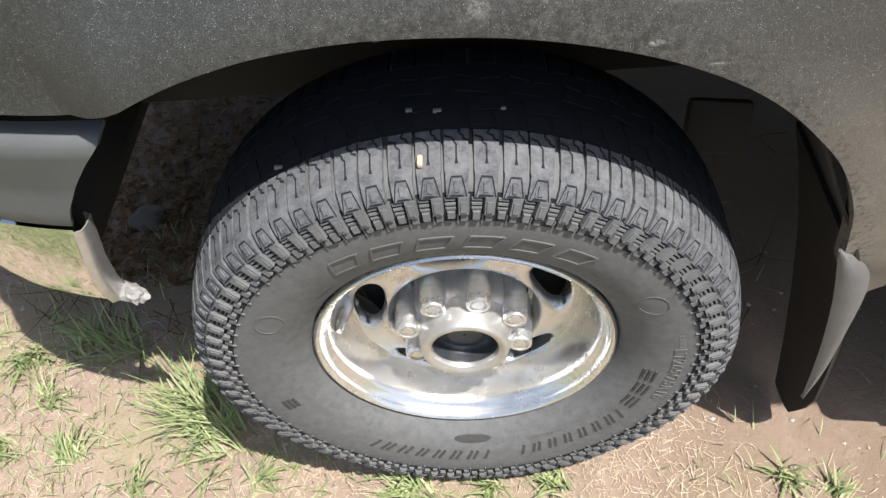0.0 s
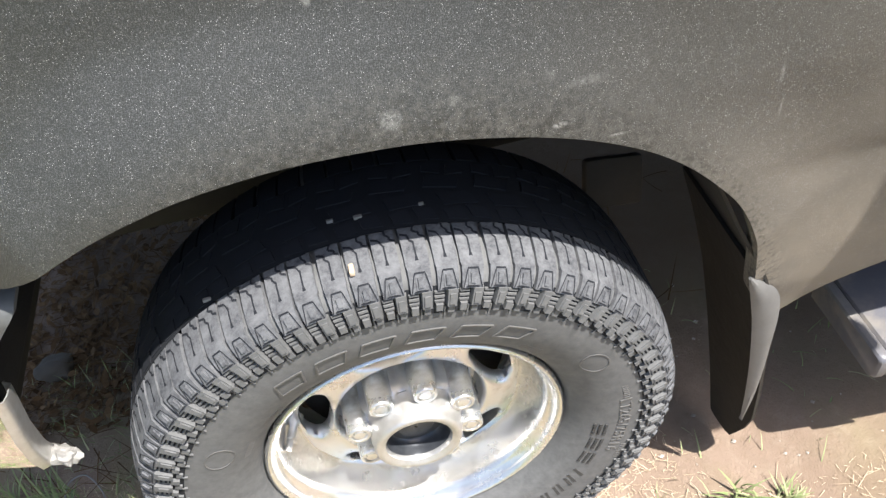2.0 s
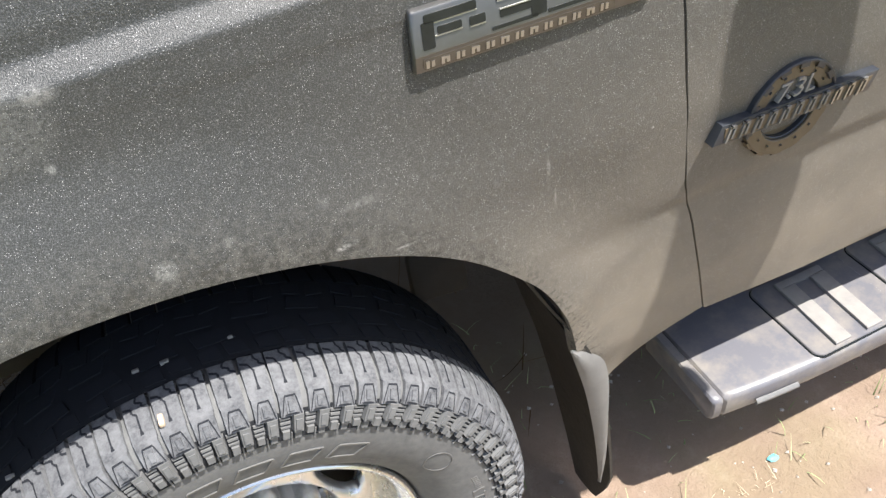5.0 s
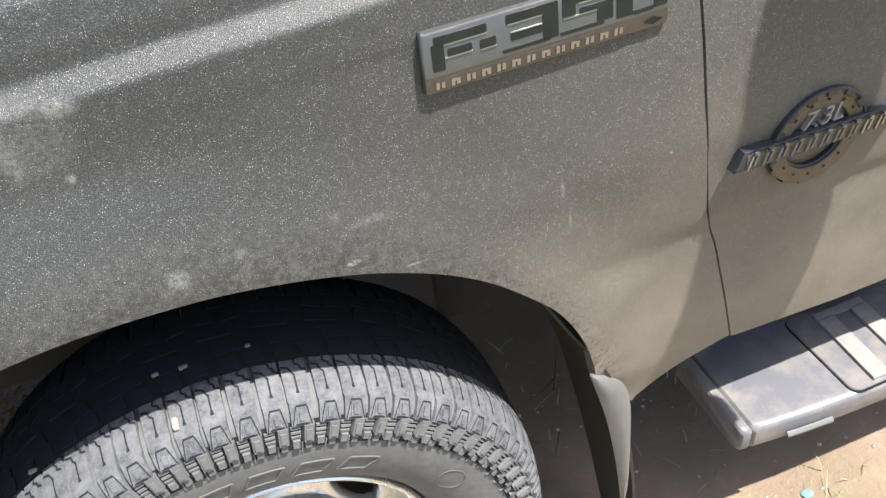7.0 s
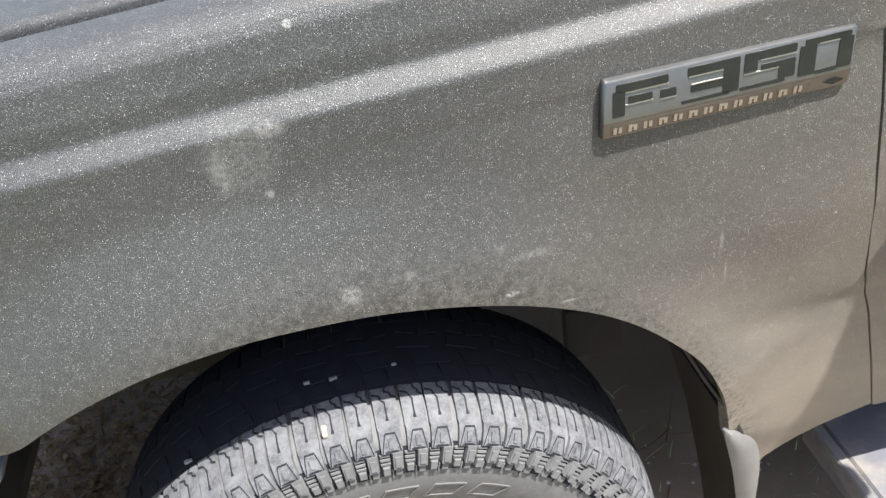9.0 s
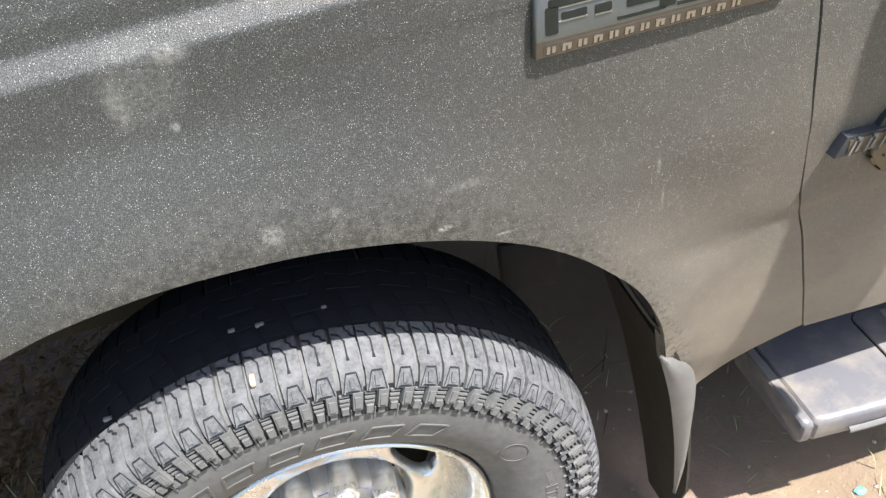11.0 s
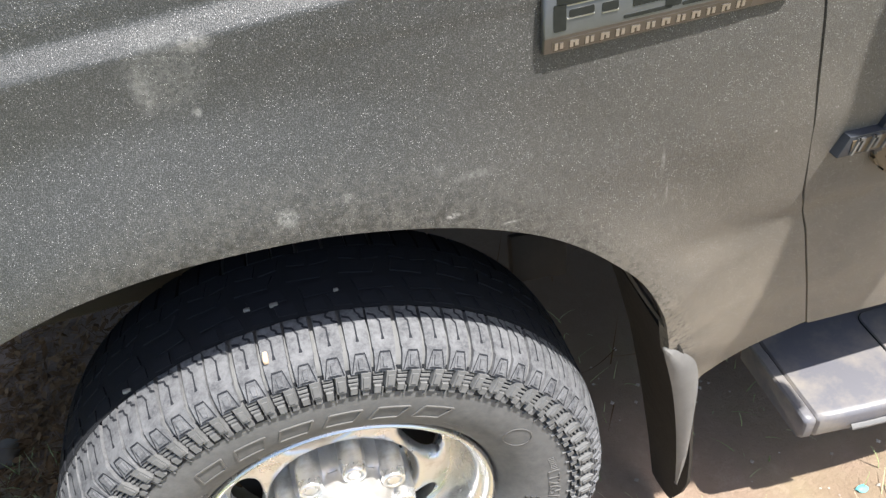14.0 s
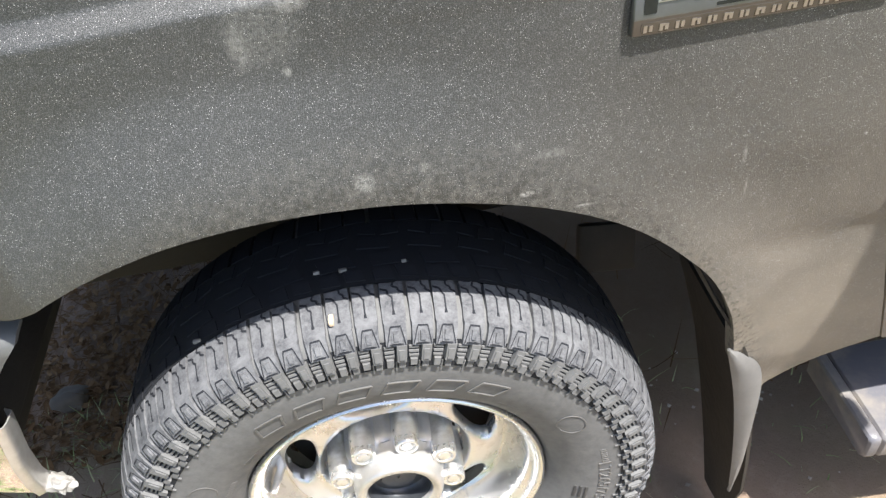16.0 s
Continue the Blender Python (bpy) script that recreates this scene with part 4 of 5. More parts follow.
def board_front(x):
    """Outer edge of the board, which bows outwards behind its end."""
    return table([(0.748, -0.021), (0.775, -0.0245), (0.86, -0.0335), (0.97, -0.0405), (1.15, -0.0440), (2.4, -0.046)], x)


def make_board(name, xs, lift, label):
    """A moulded length of step with a rounded nose and a lip below it."""
    rows = []
    for k, x in enumerate(xs):
        f = board_front(x)
        e = 0.004 if k in (0, len(xs) - 1) else 0.0
        rows.append([(x, 0.170, STEP_TOP - 0.055), (x, 0.170, STEP_TOP - 0.004), (x, 0.166, STEP_TOP + lift - e), (x, 0.06, STEP_TOP + lift - e), (x, f + 0.016, STEP_TOP + lift - e),
                     (x, f + 0.008, STEP_TOP + lift - 0.001 - e), (x, f + 0.0025 + e, STEP_TOP + lift - 0.0045), (x, f + e, STEP_TOP - 0.010), (x, f + 0.001 + e, STEP_TOP - 0.040),
                     (x, f + 0.004 + e, STEP_TOP - 0.052), (x, f + 0.012, STEP_TOP - 0.057)])
    bm = grid(rows, close_v=True)
    for ends in (rows[0], rows[-1]):
        bm.verts.ensure_lookup_table()
        at = 0 if ends is rows[0] else len(bm.verts) - len(ends)
        bm.faces.new([bm.verts[at + k] for k in range(len(ends))])
    bmesh.ops.recalc_face_normals(bm, faces=bm.faces)
    return part(name, bm, "step", step, label, 40)


make_board("board", [0.7705, 0.7745] + [0.80 + 0.05 * k for k in range(32)] + [2.396, 2.4], 0.0, "grey moulded plastic step board, dusty")
make_board("end_cap", [0.7485, 0.7520, 0.758, 0.7660, 0.7695], 0.0005, "grey end cap")


def pad_outline(x0, x1, y0, y1, r, n=6):
    out = []
    for cx, cy, a0 in ((x1 - r, y1 - r, 0), (x0 + r, y1 - r, 90), (x0 + r, y0 + r, 180), (x1 - r, y0 + r, 270)):
        out += [(cx + r * math.cos(radians(a0 + 90 * k / n)), cy + r * math.sin(radians(a0 + 90 * k / n))) for k in range(n + 1)]
    return out


def flat_pad(name, outline, z0, z1, mat, label):
    """A low pad on the step with eased upper edges."""
    bm = bmesh.new()
    cx, cy = sum(q[0] for q in outline) / len(outline), sum(q[1] for q in outline) / len(outline)
    rings = []
    for z, inset in ((z0, 0.0), (z1 - 0.0015, 0.0), (z1, 0.0018)):
        ring = []
        for x, y in outline:
            d = math.hypot(x - cx, y - cy) or 1
            ring.append(bm.verts.new((x - (x - cx) / d * inset, y - (y - cy) / d * inset, z)))
        rings.append(ring)
    n = len(outline)
    for a, b in zip(rings, rings[1:]):
        for k in range(n):
            bm.faces.new((a[k], a[(k + 1) % n], b[(k + 1) % n], b[k]))
    bm.faces.new(rings[-1])
    bmesh.ops.recalc_face_normals(bm, faces=bm.faces)
    return part(name, bm, mat, step, label, 30)


for k in range(6):
    x = 0.958 + 0.23 * k
    f = board_front(x + 0.1)
    flat_pad("pad_groove", pad_outline(x - 0.0028, x + 0.2078, f + 0.0055, 0.153, 0.021), STEP_TOP - 0.004, STEP_TOP + 0.0012, "badge_dark", "dark groove round a grip pad")
    flat_pad("tread_pad", pad_outline(x, x + 0.205, f + 0.008, 0.15, 0.018), STEP_TOP - 0.002, STEP_TOP + 0.0045, "step", "raised grip pad")
    for q in range(2):
        xx = x + 0.044 + q * 0.070
        flat_pad("rib", [(xx, f + 0.014), (xx + 0.034, f + 0.014), (xx + 0.040, 0.118), (xx + 0.006, 0.118)], STEP_TOP + 0.002, STEP_TOP + 0.0105, "rib", "dusty raised rib")
    flat_pad("rib_link", [(x + 0.050, 0.119), (x + 0.154, 0.119), (x + 0.155, 0.135), (x + 0.051, 0.135)], STEP_TOP + 0.002, STEP_TOP + 0.0095, "rib", "dusty raised rib")
bm = grid([[(x, board_front(x) - 0.006 * w - 0.001, STEP_TOP - 0.046 + dz) for dz, w in ((0.0, 0.2), (0.003, 0.9), (0.008, 1.0), (0.012, 0.5), (0.014, 0.0))] for x in (0.832, 0.838, 0.86, 0.89, 0.912, 0.918)])
thicken(bm, 0.003)
part("clip", bm, "flap", step, "small bright scraped metal clip", 40)
part("step_bracket", block(1.30, 1.35, 0.14, 0.5, 0.285, 0.52, 0.01), "black", step, "black mounting bracket")

# ---- wing badge ----
badge = empty("wing_badge", "", "")
badge.parent = truck
BX0, BX1, BZ0, BZ1 = 0.319, 0.567, 1.0835, 1.1430


def badge_at(u, v, y=0.0):
    """Place on the badge: u along it, v up it, y out of it."""
    x = lerp(BX0, BX1, u) + 0.004 * (v - 0.5)
    z = lerp(BZ0, BZ1, v) + 0.001 * (u - 0.5)
    return x, -0.0170 - 0.007 * u + 0.006 * (v - 0.5) - y, z


BADGE_RISE = [(0.0, -0.0045), (0.03, -0.001), (0.07, 0.0004), (0.285, 0.0025), (0.305, 0.0030), (0.325, 0.0031), (0.345, 0.0028), (0.95, 0.0024), (0.985, 0.0012), (1.0, -0.003)]


def badge_plate(polys_uv, name, mat, label, y0, y1, bevel=0.0):
    bm = bmesh.new()
    for poly in polys_uv:
        top = [bm.verts.new(badge_at(u, v, table(BADGE_RISE, v) + y1)) for u, v in poly]
        low = [bm.verts.new(badge_at(u, v, y0 - 0.004)) for u, v in poly]
        n = len(poly)
        bm.faces.new(top)
        for k in range(n):
            bm.faces.new((low[k], low[(k + 1) % n], top[(k + 1) % n], top[k]))
    bmesh.ops.recalc_face_normals(bm, faces=bm.faces)
    if bevel:
        es = [e for e in bm.edges if len(e.link_faces) == 2 and max(len(f.verts) for f in e.link_faces) > 4]
        bmesh.ops.bevel(bm, geom=es, offset=bevel, segments=2, affect='EDGES', profile=0.5)
    return part(name, bm, mat, badge, label, 40)


def round_rect(u0, v0, u1, v1, ru, rv, n=5):
    out = []
    for cu, cv, a0 in ((u1 - ru, v1 - rv, 0), (u0 + ru, v1 - rv, 90), (u0 + ru, v0 + rv, 180), (u1 - ru, v0 + rv, 270)):
        for k in range(n + 1):
            a = radians(a0 + 90 * k / n)
            out.append((cu + ru * math.cos(a), cv + rv * math.sin(a)))
    return out


def make_badge_plate():
    """Plate in two facets, the lower one turned to the ground, with a ridge between them."""
    rows = []
    for u, e in [(0.0, 1.0), (0.002, 0.35), (0.008, 0.05)] + [(0.02 + 0.96 * k / 12, 0.0) for k in range(13)] + [(0.992, 0.05), (0.998, 0.35), (1.0, 1.0)]:
        r = [badge_at(lerp(u, 0.5, 0.016), 0.0, -0.020)]
        for v, h in BADGE_RISE:
            near = max(0.0, 1 - min(v, 1 - v) / 0.10)
            r.append(badge_at(lerp(u, 0.5, 0.016 * near ** 2), v, h - 0.006 * e))
        r.append(badge_at(lerp(u, 0.5, 0.016), 1.0, -0.020))
        rows.append(r)
    return part("badge_plate", grid(rows), "badge", badge, "satin grey plate with a bright ridge", 35)


make_badge_plate()
badge_plate([round_rect(0.006, 0.311, 0.994, 0.318, 0.004, 0.003)], "badge_ridge", "badge", "thin bright ridge", 0.0, 0.0002)
# dark glossy recesses between the satin strokes
DARK = [(0.040, 0.39, 0.088, 0.80), (0.052, 0.78, 0.255, 0.91), (0.100, 0.575, 0.195, 0.69), (0.225, 0.545, 0.288, 0.68),
        (0.330, 0.79, 0.535, 0.93), (0.472, 0.385, 0.535, 0.79), (0.345, 0.52, 0.472, 0.63), (0.310, 0.36, 0.500, 0.415),
        (0.552, 0.64, 0.605, 0.80), (0.552, 0.80, 0.757, 0.94), (0.620, 0.625, 0.757, 0.715), (0.692, 0.42, 0.757, 0.625), (0.540, 0.36, 0.720, 0.42),
        (0.772, 0.37, 0.838, 0.86), (0.790, 0.86, 0.972, 0.95), (0.928, 0.38, 0.984, 0.86), (0.838, 0.355, 0.928, 0.42)]
for u0, v0, u1, v1 in DARK:
    badge_plate([round_rect(u0, v0, u1, v1, 0.005, 0.025, 2)], "badge_recess", "badge_dark", "", 0.0, 0.0007)
# bright strips laid in as the highlights along the recess edges
for u0, u1, v in ((0.09, 0.255, 0.775), (0.09, 0.195, 0.570), (0.335, 0.470, 0.790), (0.345, 0.470, 0.660), (0.615, 0.757, 0.800), (0.552, 0.690, 0.625), (0.845, 0.926, 0.855), (0.225, 0.288, 0.542)):
    badge_plate([[(u0, v - 0.018), (u1, v - 0.018), (u1, v), (u0, v)]], "badge_glint", "badge_bright", "", 0.0, 0.0012)
badge_plate([round_rect(0.035, 0.07, 0.83, 0.25, 0.008, 0.05)], "badge_channel", "badge_low", "brownish lettering channel", 0.0, 0.0005)
for k in range(13):
    u = 0.045 + k * 0.060
    badge_plate([[(u, 0.09), (u + 0.013, 0.09), (u + 0.013, 0.21), (u, 0.21)]], "badge_bar", "badge_bright", "", 0.0, 0.0012)
    badge_plate([[(u + 0.021, 0.10), (u + 0.034, 0.10), (u + 0.034, 0.20), (u + 0.021, 0.20)]], "badge_bar", "badge_bright", "", 0.0, 0.0012)
    if k % 2:
        badge_plate([[(u + 0.012, 0.165), (u + 0.022, 0.165), (u + 0.022, 0.205), (u + 0.012, 0.205)]], "badge_bar", "badge_bright", "", 0.0, 0.0011)
badge_plate([[(0.89, 0.15), (0.93, 0.09), (0.97, 0.15), (0.93, 0.22)]], "badge_bar", "badge_dark", "", 0.0, 0.0008)

# ---- door emblem ----
emblem = empty("door_emblem", "", "")
emblem.parent = truck
EX, EZ, EY = 0.770, 0.881, -0.026


def ring_part(r0, r1, a0, a1, y0, y1, mat, name, label):
    rows = []
    n = max(6, int((a1 - a0) / 6))
    for i in range(n + 1):
        a = radians(lerp(a0, a1, i / n))
        c, s = math.cos(a), math.sin(a)
        rows.append([(EX + r * c, y, EZ + r * s) for r, y in ((r0, y0), (r0, y1 + 0.001), (r0 + 0.001, y1), (r1 - 0.001, y1), (r1, y1 + 0.001), (r1, y0))])
    return part(name, grid(rows), mat, emblem, label, 40)


def half_disc(a0, a1, r, y, mat, label):
    pts = [(EX + r * math.cos(radians(lerp(a0, a1, k / 24))), EZ + r * math.sin(radians(lerp(a0, a1, k / 24)))) for k in range(25)]
    return part("emblem_disc", prism(pts, y, y + 0.02), mat, emblem, label, 30)


half_disc(-8, 172, 0.050, EY + 0.001, "emblem_dark", "black upper half of the disc")
half_disc(172, 352, 0.050, EY + 0.003, "emblem_tan", "dusty brown lower half of the disc")
ring_part(0.0425, 0.0625, 0, 360, EY + 0.02, EY - 0.007, "emblem_tan", "emblem_ring", "dusty brown gear ring")
ring_part(0.0615, 0.0655, 8, 196, EY + 0.02, EY - 0.010, "emblem_dark", "emblem_rim", "faded black raised rim")
ring_part(0.0395, 0.0435, 186, 336, EY + 0.02, EY - 0.004, "emblem_dark", "inner_rim", "thin dark inner rim")
for k in range(14):
    a = 180 / 7 * k
    if 10 < a < 190:
        ring_part(0.0560, 0.0640, a, a + 13, EY + 0.02, EY - 0.0105, "emblem_dark", "gear_tooth", "faded black gear tooth")
    else:
        ring_part(0.0605, 0.0650, a, a + 13, EY + 0.02, EY - 0.006, "emblem_tan", "gear_tooth", "")
    ring_part(0.0490, 0.0520, a + 5, a + 9, EY, EY - 0.0085, "badge_dark", "ring_dot", "")


def bar_z(x):
    """Foot of the slanted bar, which drops a little towards its far end."""
    return lerp(0.876, 0.866, (x - 0.654) / 0.24)


part("emblem_bar", prism([(0.654, bar_z(0.654)), (0.888, bar_z(0.888)), (0.898, bar_z(0.898) + 0.027), (0.665, bar_z(0.665) + 0.026)], EY - 0.013, EY + 0.012, 0.001), "emblem_dark", emblem, "faded black slanted bar", 30)
part("bar_face", prism([(0.669, bar_z(0.669) + 0.003), (0.876, bar_z(0.876) + 0.003), (0.888, bar_z(0.888) + 0.022), (0.669, bar_z(0.669) + 0.021)], EY - 0.0140, EY - 0.010), "emblem_tan", emblem, "dusty brown face of the bar", 0)
for k in range(11):
    u = 0.668 + k * 0.0195
    # rear strokes get brighter metal for the sun beyond the mirror's shadow
    tone = "badge_bright" if k > 7 else "emblem_grey"
    z0 = bar_z(u) + 0.003
    for q, (v0, v1) in enumerate(((0.0, 0.020), (0.003, 0.017))):
        o = u + q * 0.0080
        part("emblem_stroke", prism([(o, z0 + v0), (o + 0.0030, z0 + v0), (o + 0.0030 + (v1 - v0) * 0.33, z0 + v1), (o + (v1 - v0) * 0.33, z0 + v1)], EY - 0.0165, EY - 0.012), tone, emblem, "", 0)
    part("emblem_stroke", prism([(u + 0.006, z0 + 0.017), (u + 0.0145, z0 + 0.017), (u + 0.0155, z0 + 0.020), (u + 0.007, z0 + 0.020)], EY - 0.0165, EY - 0.012), tone, emblem, "", 0)
bm = bmesh.new()
for poly in text_polys("7.3L", 0.034):
    front = [bm.verts.new((EX + 0.004 + u + v * 0.25, EY - 0.0085, EZ + 0.028 + v)) for u, v in poly]
    back = [bm.verts.new((v.co.x, EY - 0.002, v.co.z)) for v in front]
    bm.faces.new(front)
    for k in range(len(front)):
        j = (k + 1) % len(front)
        bm.faces.new((front[j], front[k], back[k], back[j]))
part("emblem_figures", bm, "rib", emblem, "silver figures 7.3L", 0)

# ---- door mirror, whose shadow lies over door and wing ----
mirror = empty("door_mirror", "", "")
mirror.parent = truck
bm = bmesh.new()
bmesh.ops.create_uvsphere(bm, u_segments=48, v_segments=32, radius=1)
for v in bm.verts:
    p = [math.copysign(abs(q) ** 0.34, q) for q in v.co]
    v.co = Vector((0.972 + 0.060 * p[0] + 0.032 * max(0.0, 0.1 - p[2]) * (p[0] > 0), -0.209 + 0.036 * p[1], 1.445 + 0.345 * p[2]))
part("housing", bm, "cover", mirror, "tall dark grey towing mirror housing", 60)
part("arm", block(0.885, 0.915, -0.17, 0.03, 1.335, 1.36, 0.008), "cover", mirror, "dark mirror arm")


# ---- ground cover ----
def blade(verts, faces, x, y, z, length, width, yaw, lean, bend, n=3):
    """A tapered, bent blade."""
    i0 = len(verts)
    c, s = math.cos(yaw), math.sin(yaw)
    px, pz, ang = 0.0, 0.0, lean
    for k in range(n + 1):
        w = width * (1 - (k / n) ** 1.5) * 0.5 + 0.0002
        for sg in (-1, 1):
            verts.append((x + c * px - s * w * sg, y + s * px + c * w * sg, z + pz))
        px += math.sin(ang) * length / n
        pz += math.cos(ang) * length / n
        ang += bend / n
    for k in range(n):
        a = i0 + 2 * k
        faces.append((a, a + 1, a + 3, a + 2))


def stuff(name, verts, faces, mat, label, category):
    me = bpy.data.meshes.new(name)
    me.from_pydata(verts, [], faces)
    me.materials.append(M[mat].m)
    return tagged(new(name, me), label, category, kind="stuff")


rng = random.Random(11)
verts, faces = [], []
count = 0
while count < 25000:
    x, y = rng.uniform(-2.2, 2.0), rng.uniform(-2.6, 0.62)
    patchy = noise.noise((x * 1.6, y * 1.6, 2.2)) + 0.35 * noise.noise((x * 5, y * 5, 7.0))
    want = 0.12 + (patchy + 0.05) * 1.1 + (0.55 if x < -0.36 else -0.02)
    if y < -0.5:
        want += 0.2 + (0.5 if x < -0.3 else 0.0)
    if x < -0.7 and y < -0.1:
        want += 0.6
    if x > 0.2 and y > -0.02:
        want *= 0.15
    if rng.random() > want:
        if rng.random() < 0.985:
            continue
    count += 1
    blade(verts, faces, x, y, ground_z(x, y) - 0.003, rng.uniform(0.02, 0.07), rng.uniform(0.0012, 0.0032), rng.uniform(0, 6.28), rng.uniform(0.1, 1.1), rng.uniform(0.2, 1.2))
for k in range(12000):
    x, y = rng.gauss(-1.25, 0.45), rng.gauss(-0.65, 0.40)
    if x > -0.62 or y > -0.14 or noise.noise((x * 2.3, y * 2.3, 6.0)) < -0.25:
        continue
    blade(verts, faces, x, y, ground_z(x, y) - 0.003, rng.uniform(0.03, 0.09), rng.uniform(0.0016, 0.004), rng.uniform(0, 6.28), rng.uniform(0.1, 1.0), rng.uniform(0.2, 1.2))
stuff("grass", verts, faces, "grass", "short patchy green grass on dry dirt", "grass")

TUFTS = [(-0.545, 0.125, 0.17, 60), (-0.50, 0.06, 0.13, 40), (-0.115, -0.045, 0.10, 46), (-0.82, 0.30, 0.12, 34), (-0.73, 0.28, 0.14, 30), (-0.96, 0.27, 0.10, 40), (-0.80, 0.04, 0.08, 34),
         (0.02, -0.05, 0.07, 30), (0.14, -0.055, 0.07, 32), (0.55, -0.05, 0.07, 26), (-0.94, 0.05, 0.09, 40), (-0.42, -0.02, 0.07, 26), (-0.66, -0.02, 0.07, 26), (0.62, -0.08, 0.06, 22), (-0.88, 0.16, 0.07, 22)]
for tx, ty, size, n in TUFTS:
    verts, faces = [], []
    drift = rng.uniform(2.6, 4.2) if size > 0.1 else rng.uniform(0, 6.28)
    for k in range(int(n * 1.6)):
        a, r = rng.uniform(0, 6.28), rng.uniform(0, 0.045) * (size / 0.12)
        x, y = r * math.cos(a), r * math.sin(a)
        yaw = drift + rng.gauss(0, 1.0)
        blade(verts, faces, x, y, -0.004, size * rng.uniform(0.35, 1.1), rng.uniform(0.0025, 0.0062), yaw, rng.uniform(0.15, 1.1), rng.uniform(0.2, 1.5), 5)
    me = bpy.data.meshes.new("grass_tuft")
    me.from_pydata(verts, [], faces)
    me.materials.append(M["grass"].m)
    ob = new("grass_tuft", me)
    ob.location = (tx, ty, ground_z(tx, ty))
    tagged(ob, "bright green tuft of grass with long arching blades" if size > 0.1 else "small green tuft of grass on dry dirt", "grass tuft", "grass tufts by the wheel")

verts, faces = [], []
for k in range(64000):
    x, y = rng.uniform(-1.5, 1.7), rng.uniform(-0.7, 0.32)
    dense = noise.noise((x * 2.2, y * 2.2, 5.0))
    if rng.random() > 0.55 + dense - 0.36 * smooth01((x - 0.25) / 0.4) - 0.6 * smooth01((x - 0.45) / 0.2) * smooth01((y + 0.06) / 0.06):
        continue
    blade(verts, faces, x, y, ground_z(x, y) + rng.uniform(0.001, 0.006), rng.uniform(0.004, 0.034) * rng.choice((0.4, 0.7, 1.3)), rng.uniform(0.0003, 0.0010), rng.uniform(0, 6.28), rng.uniform(1.35, 1.62), rng.uniform(-0.3, 0.3), 2)
stuff("straw_litter", verts, faces, "straw", "dry pale straw scattered over the dirt", "straw")

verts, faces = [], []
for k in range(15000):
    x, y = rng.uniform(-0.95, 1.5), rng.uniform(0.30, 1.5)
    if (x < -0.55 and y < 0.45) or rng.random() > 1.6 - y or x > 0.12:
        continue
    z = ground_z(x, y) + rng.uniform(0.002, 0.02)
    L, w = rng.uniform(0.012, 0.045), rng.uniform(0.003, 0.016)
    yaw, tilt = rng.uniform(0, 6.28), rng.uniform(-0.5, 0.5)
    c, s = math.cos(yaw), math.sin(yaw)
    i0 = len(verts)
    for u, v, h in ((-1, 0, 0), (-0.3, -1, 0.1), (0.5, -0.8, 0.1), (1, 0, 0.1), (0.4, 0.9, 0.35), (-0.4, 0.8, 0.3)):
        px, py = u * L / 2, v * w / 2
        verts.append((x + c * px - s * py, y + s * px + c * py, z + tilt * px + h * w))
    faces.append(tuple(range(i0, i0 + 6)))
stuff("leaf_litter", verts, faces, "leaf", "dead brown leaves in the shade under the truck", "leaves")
verts, faces = [], []
for k in range(2200):
    x, y = rng.uniform(-0.95, 1.5), rng.uniform(0.28, 1.3)
    if x > 0.12 and k % 12:
        continue
    blade(verts, faces, x, y, ground_z(x, y) + rng.uniform(0.004, 0.02), rng.uniform(0.05, 0.16), rng.uniform(0.0015, 0.003), rng.uniform(0, 6.28), rng.uniform(1.3, 1.6), rng.uniform(-0.8, 0.8), 4)
stuff("twig_litter", verts, faces, "leaf", "thin brown twigs among the dead leaves", "twigs")

verts, faces = [], []
for k in range(700):
    x, y = rng.uniform(-1.4, 1.7), rng.uniform(-0.8, 0.5)
    s = rng.uniform(0.0015, 0.006)
    z = ground_z(x, y) + s * 0.4
    i0 = len(verts)
    for dx, dy, dz in ((1, 0, 0), (0, 1, 0), (-1, 0, 0), (0, -1, 0), (0, 0, 1), (0, 0, -1)):
        j = rng.uniform(0.7, 1.3)
        verts.append((x + dx * s * j, y + dy * s * j, z + dz * s * j * 0.7))
    for a, b in ((0, 1), (1, 2), (2, 3), (3, 0)):
        faces.append((i0 + a, i0 + b, i0 + 4))
        faces.append((i0 + b, i0 + a, i0 + 5))
stuff("pebbles", verts, faces, "stone", "small pale pebbles and crumbs of dirt", "pebbles")

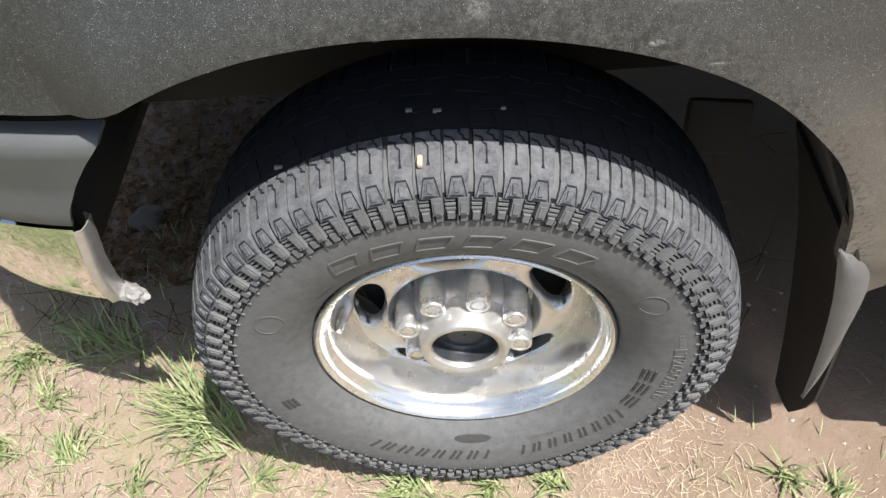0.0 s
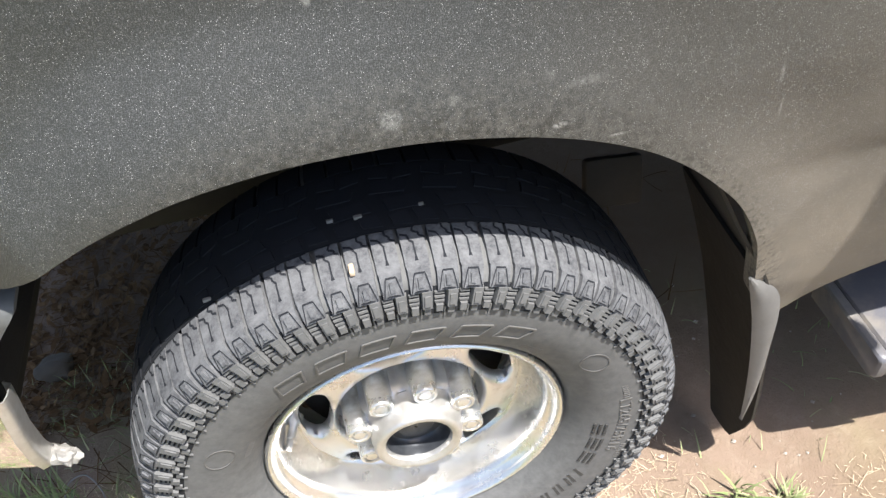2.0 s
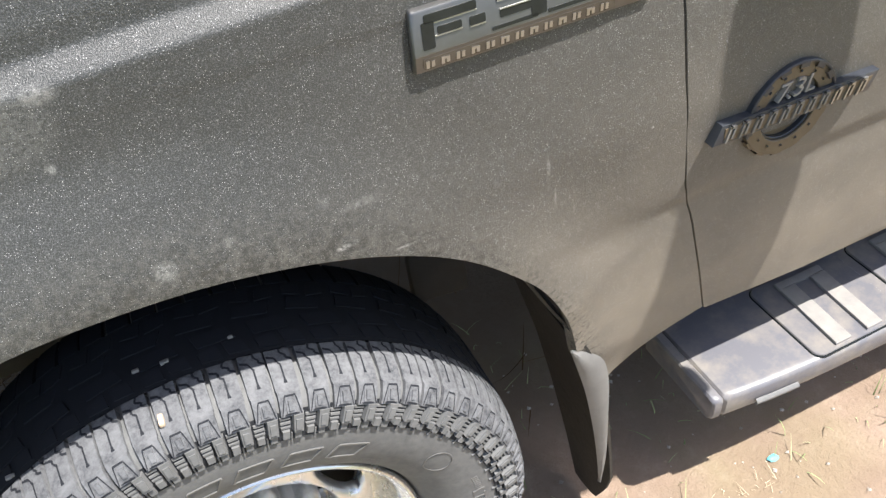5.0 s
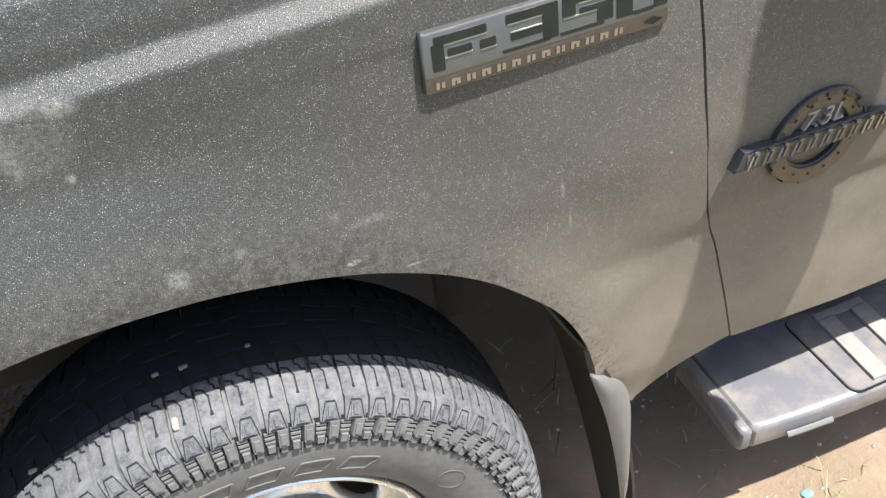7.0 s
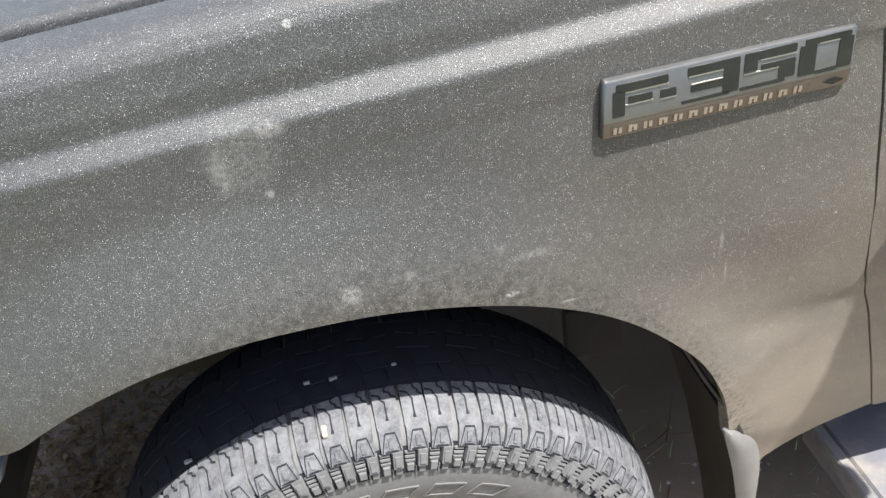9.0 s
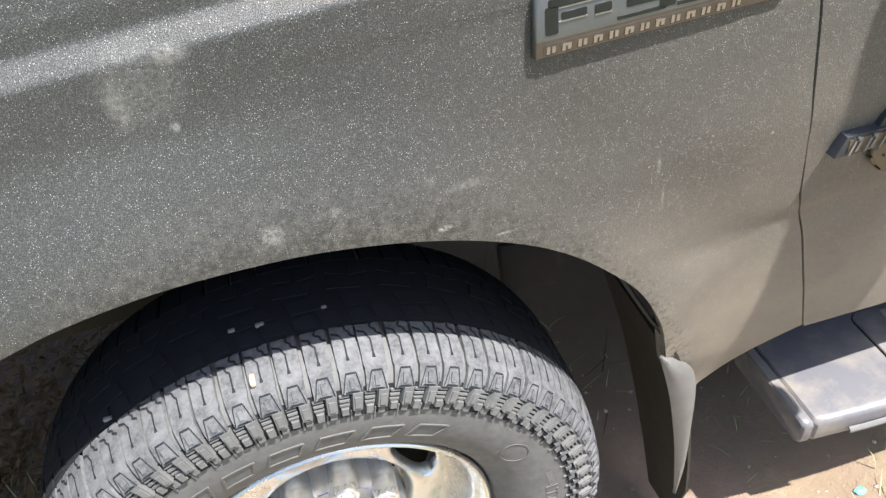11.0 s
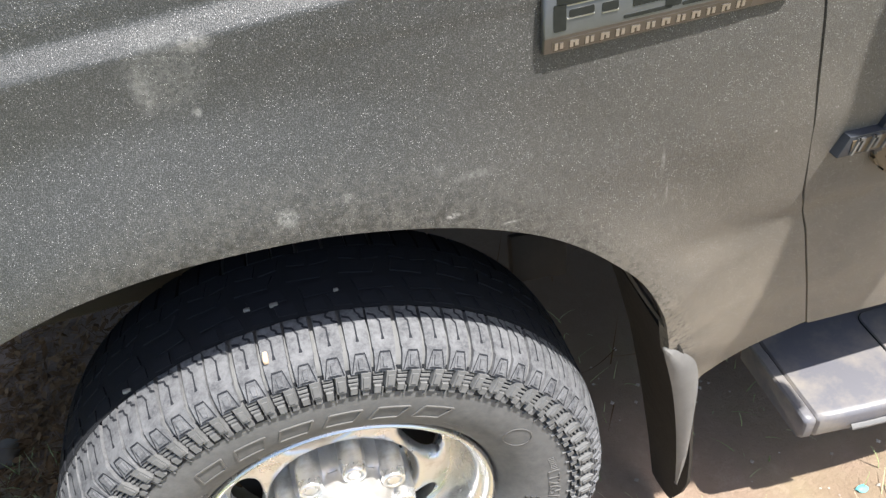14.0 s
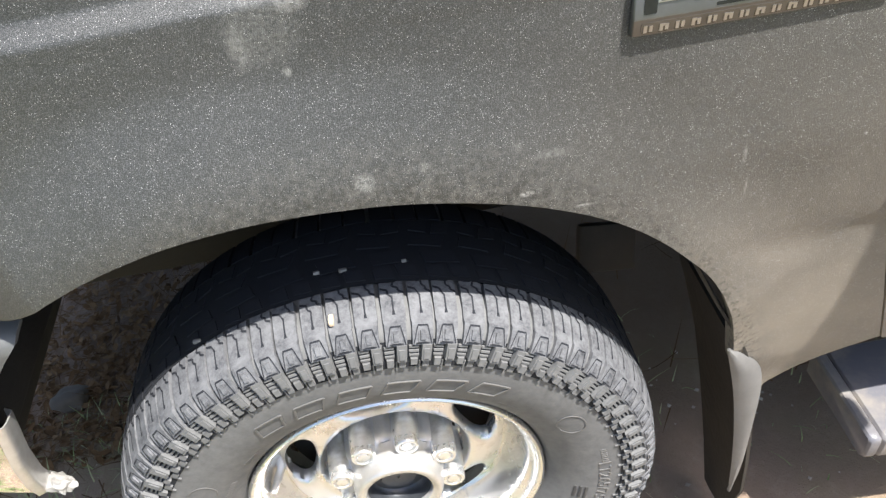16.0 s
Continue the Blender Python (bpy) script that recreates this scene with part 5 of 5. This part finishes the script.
bm = bmesh.new()
bmesh.ops.create_icosphere(bm, subdivisions=2, radius=0.010)
for v in bm.verts:
    v.co = Vector((v.co.x * 1.3, v.co.y * 0.8, v.co.z * 0.45)) * (1 + 0.6 * noise.noise(v.co * 90))
scrap = part("litter_scrap", bm, "blue", None, smooth=30, at=Matrix.Translation((0.935, -0.02, ground_z(0.935, -0.02) + 0.003)))
tagged(scrap, "pale blue scrap of plastic lying on dirt", "litter")

# thin bent wire on the dirt beside the bumper
bm = bmesh.new()
path = curve_through([(-0.677, 0.206, 0.006), (-0.707, 0.218, 0.012), (-0.720, 0.246, 0.016), (-0.725, 0.295, 0.010), (-0.715, 0.327, 0.018), (-0.682, 0.333, 0.022), (-0.652, 0.298, 0.014), (-0.636, 0.255, 0.018), (-0.640, 0.231, 0.006)], 6)
rings = []
for k, q in enumerate(path):
    d = (Vector(path[min(k + 1, len(path) - 1)]) - Vector(path[max(k - 1, 0)])).normalized()
    side = d.cross(Vector((0, 0, 1))).normalized()
    up = side.cross(d)
    c = Vector(q) + Vector((0, 0, ground_z(q[0], q[1])))
    rings.append([bm.verts.new(c + (side * math.cos(a) + up * math.sin(a)) * 0.0016) for a in (0, 1.257, 2.513, 3.770, 5.027)])
for a, b in zip(rings, rings[1:]):
    for k in range(5):
        bm.faces.new((a[k], a[(k + 1) % 5], b[(k + 1) % 5], b[k]))
for ring in (rings[0], rings[-1]):
    bm.faces.new(ring)
bmesh.ops.recalc_face_normals(bm, faces=bm.faces)
wire = part("bent_wire", bm, "dullwhite", None, smooth=60)
tagged(wire, "thin bent grey wire lying on dirt by the bumper", "wire")

# dull stone among the leaves
bm = bmesh.new()
bmesh.ops.create_icosphere(bm, subdivisions=3, radius=1)
for v in bm.verts:
    v.co = Vector((v.co.x * 0.048, v.co.y * 0.034, v.co.z * 0.026)) * (1 + 0.35 * noise.noise(v.co * 1.6) + 0.08 * noise.noise(v.co * 6))
rock = part("stone", bm, "drab", None, smooth=50, at=Matrix.Translation((-0.775, 0.640, ground_z(-0.775, 0.640) + 0.016)))
tagged(rock, "dull brown stone among dead leaves", "stone")
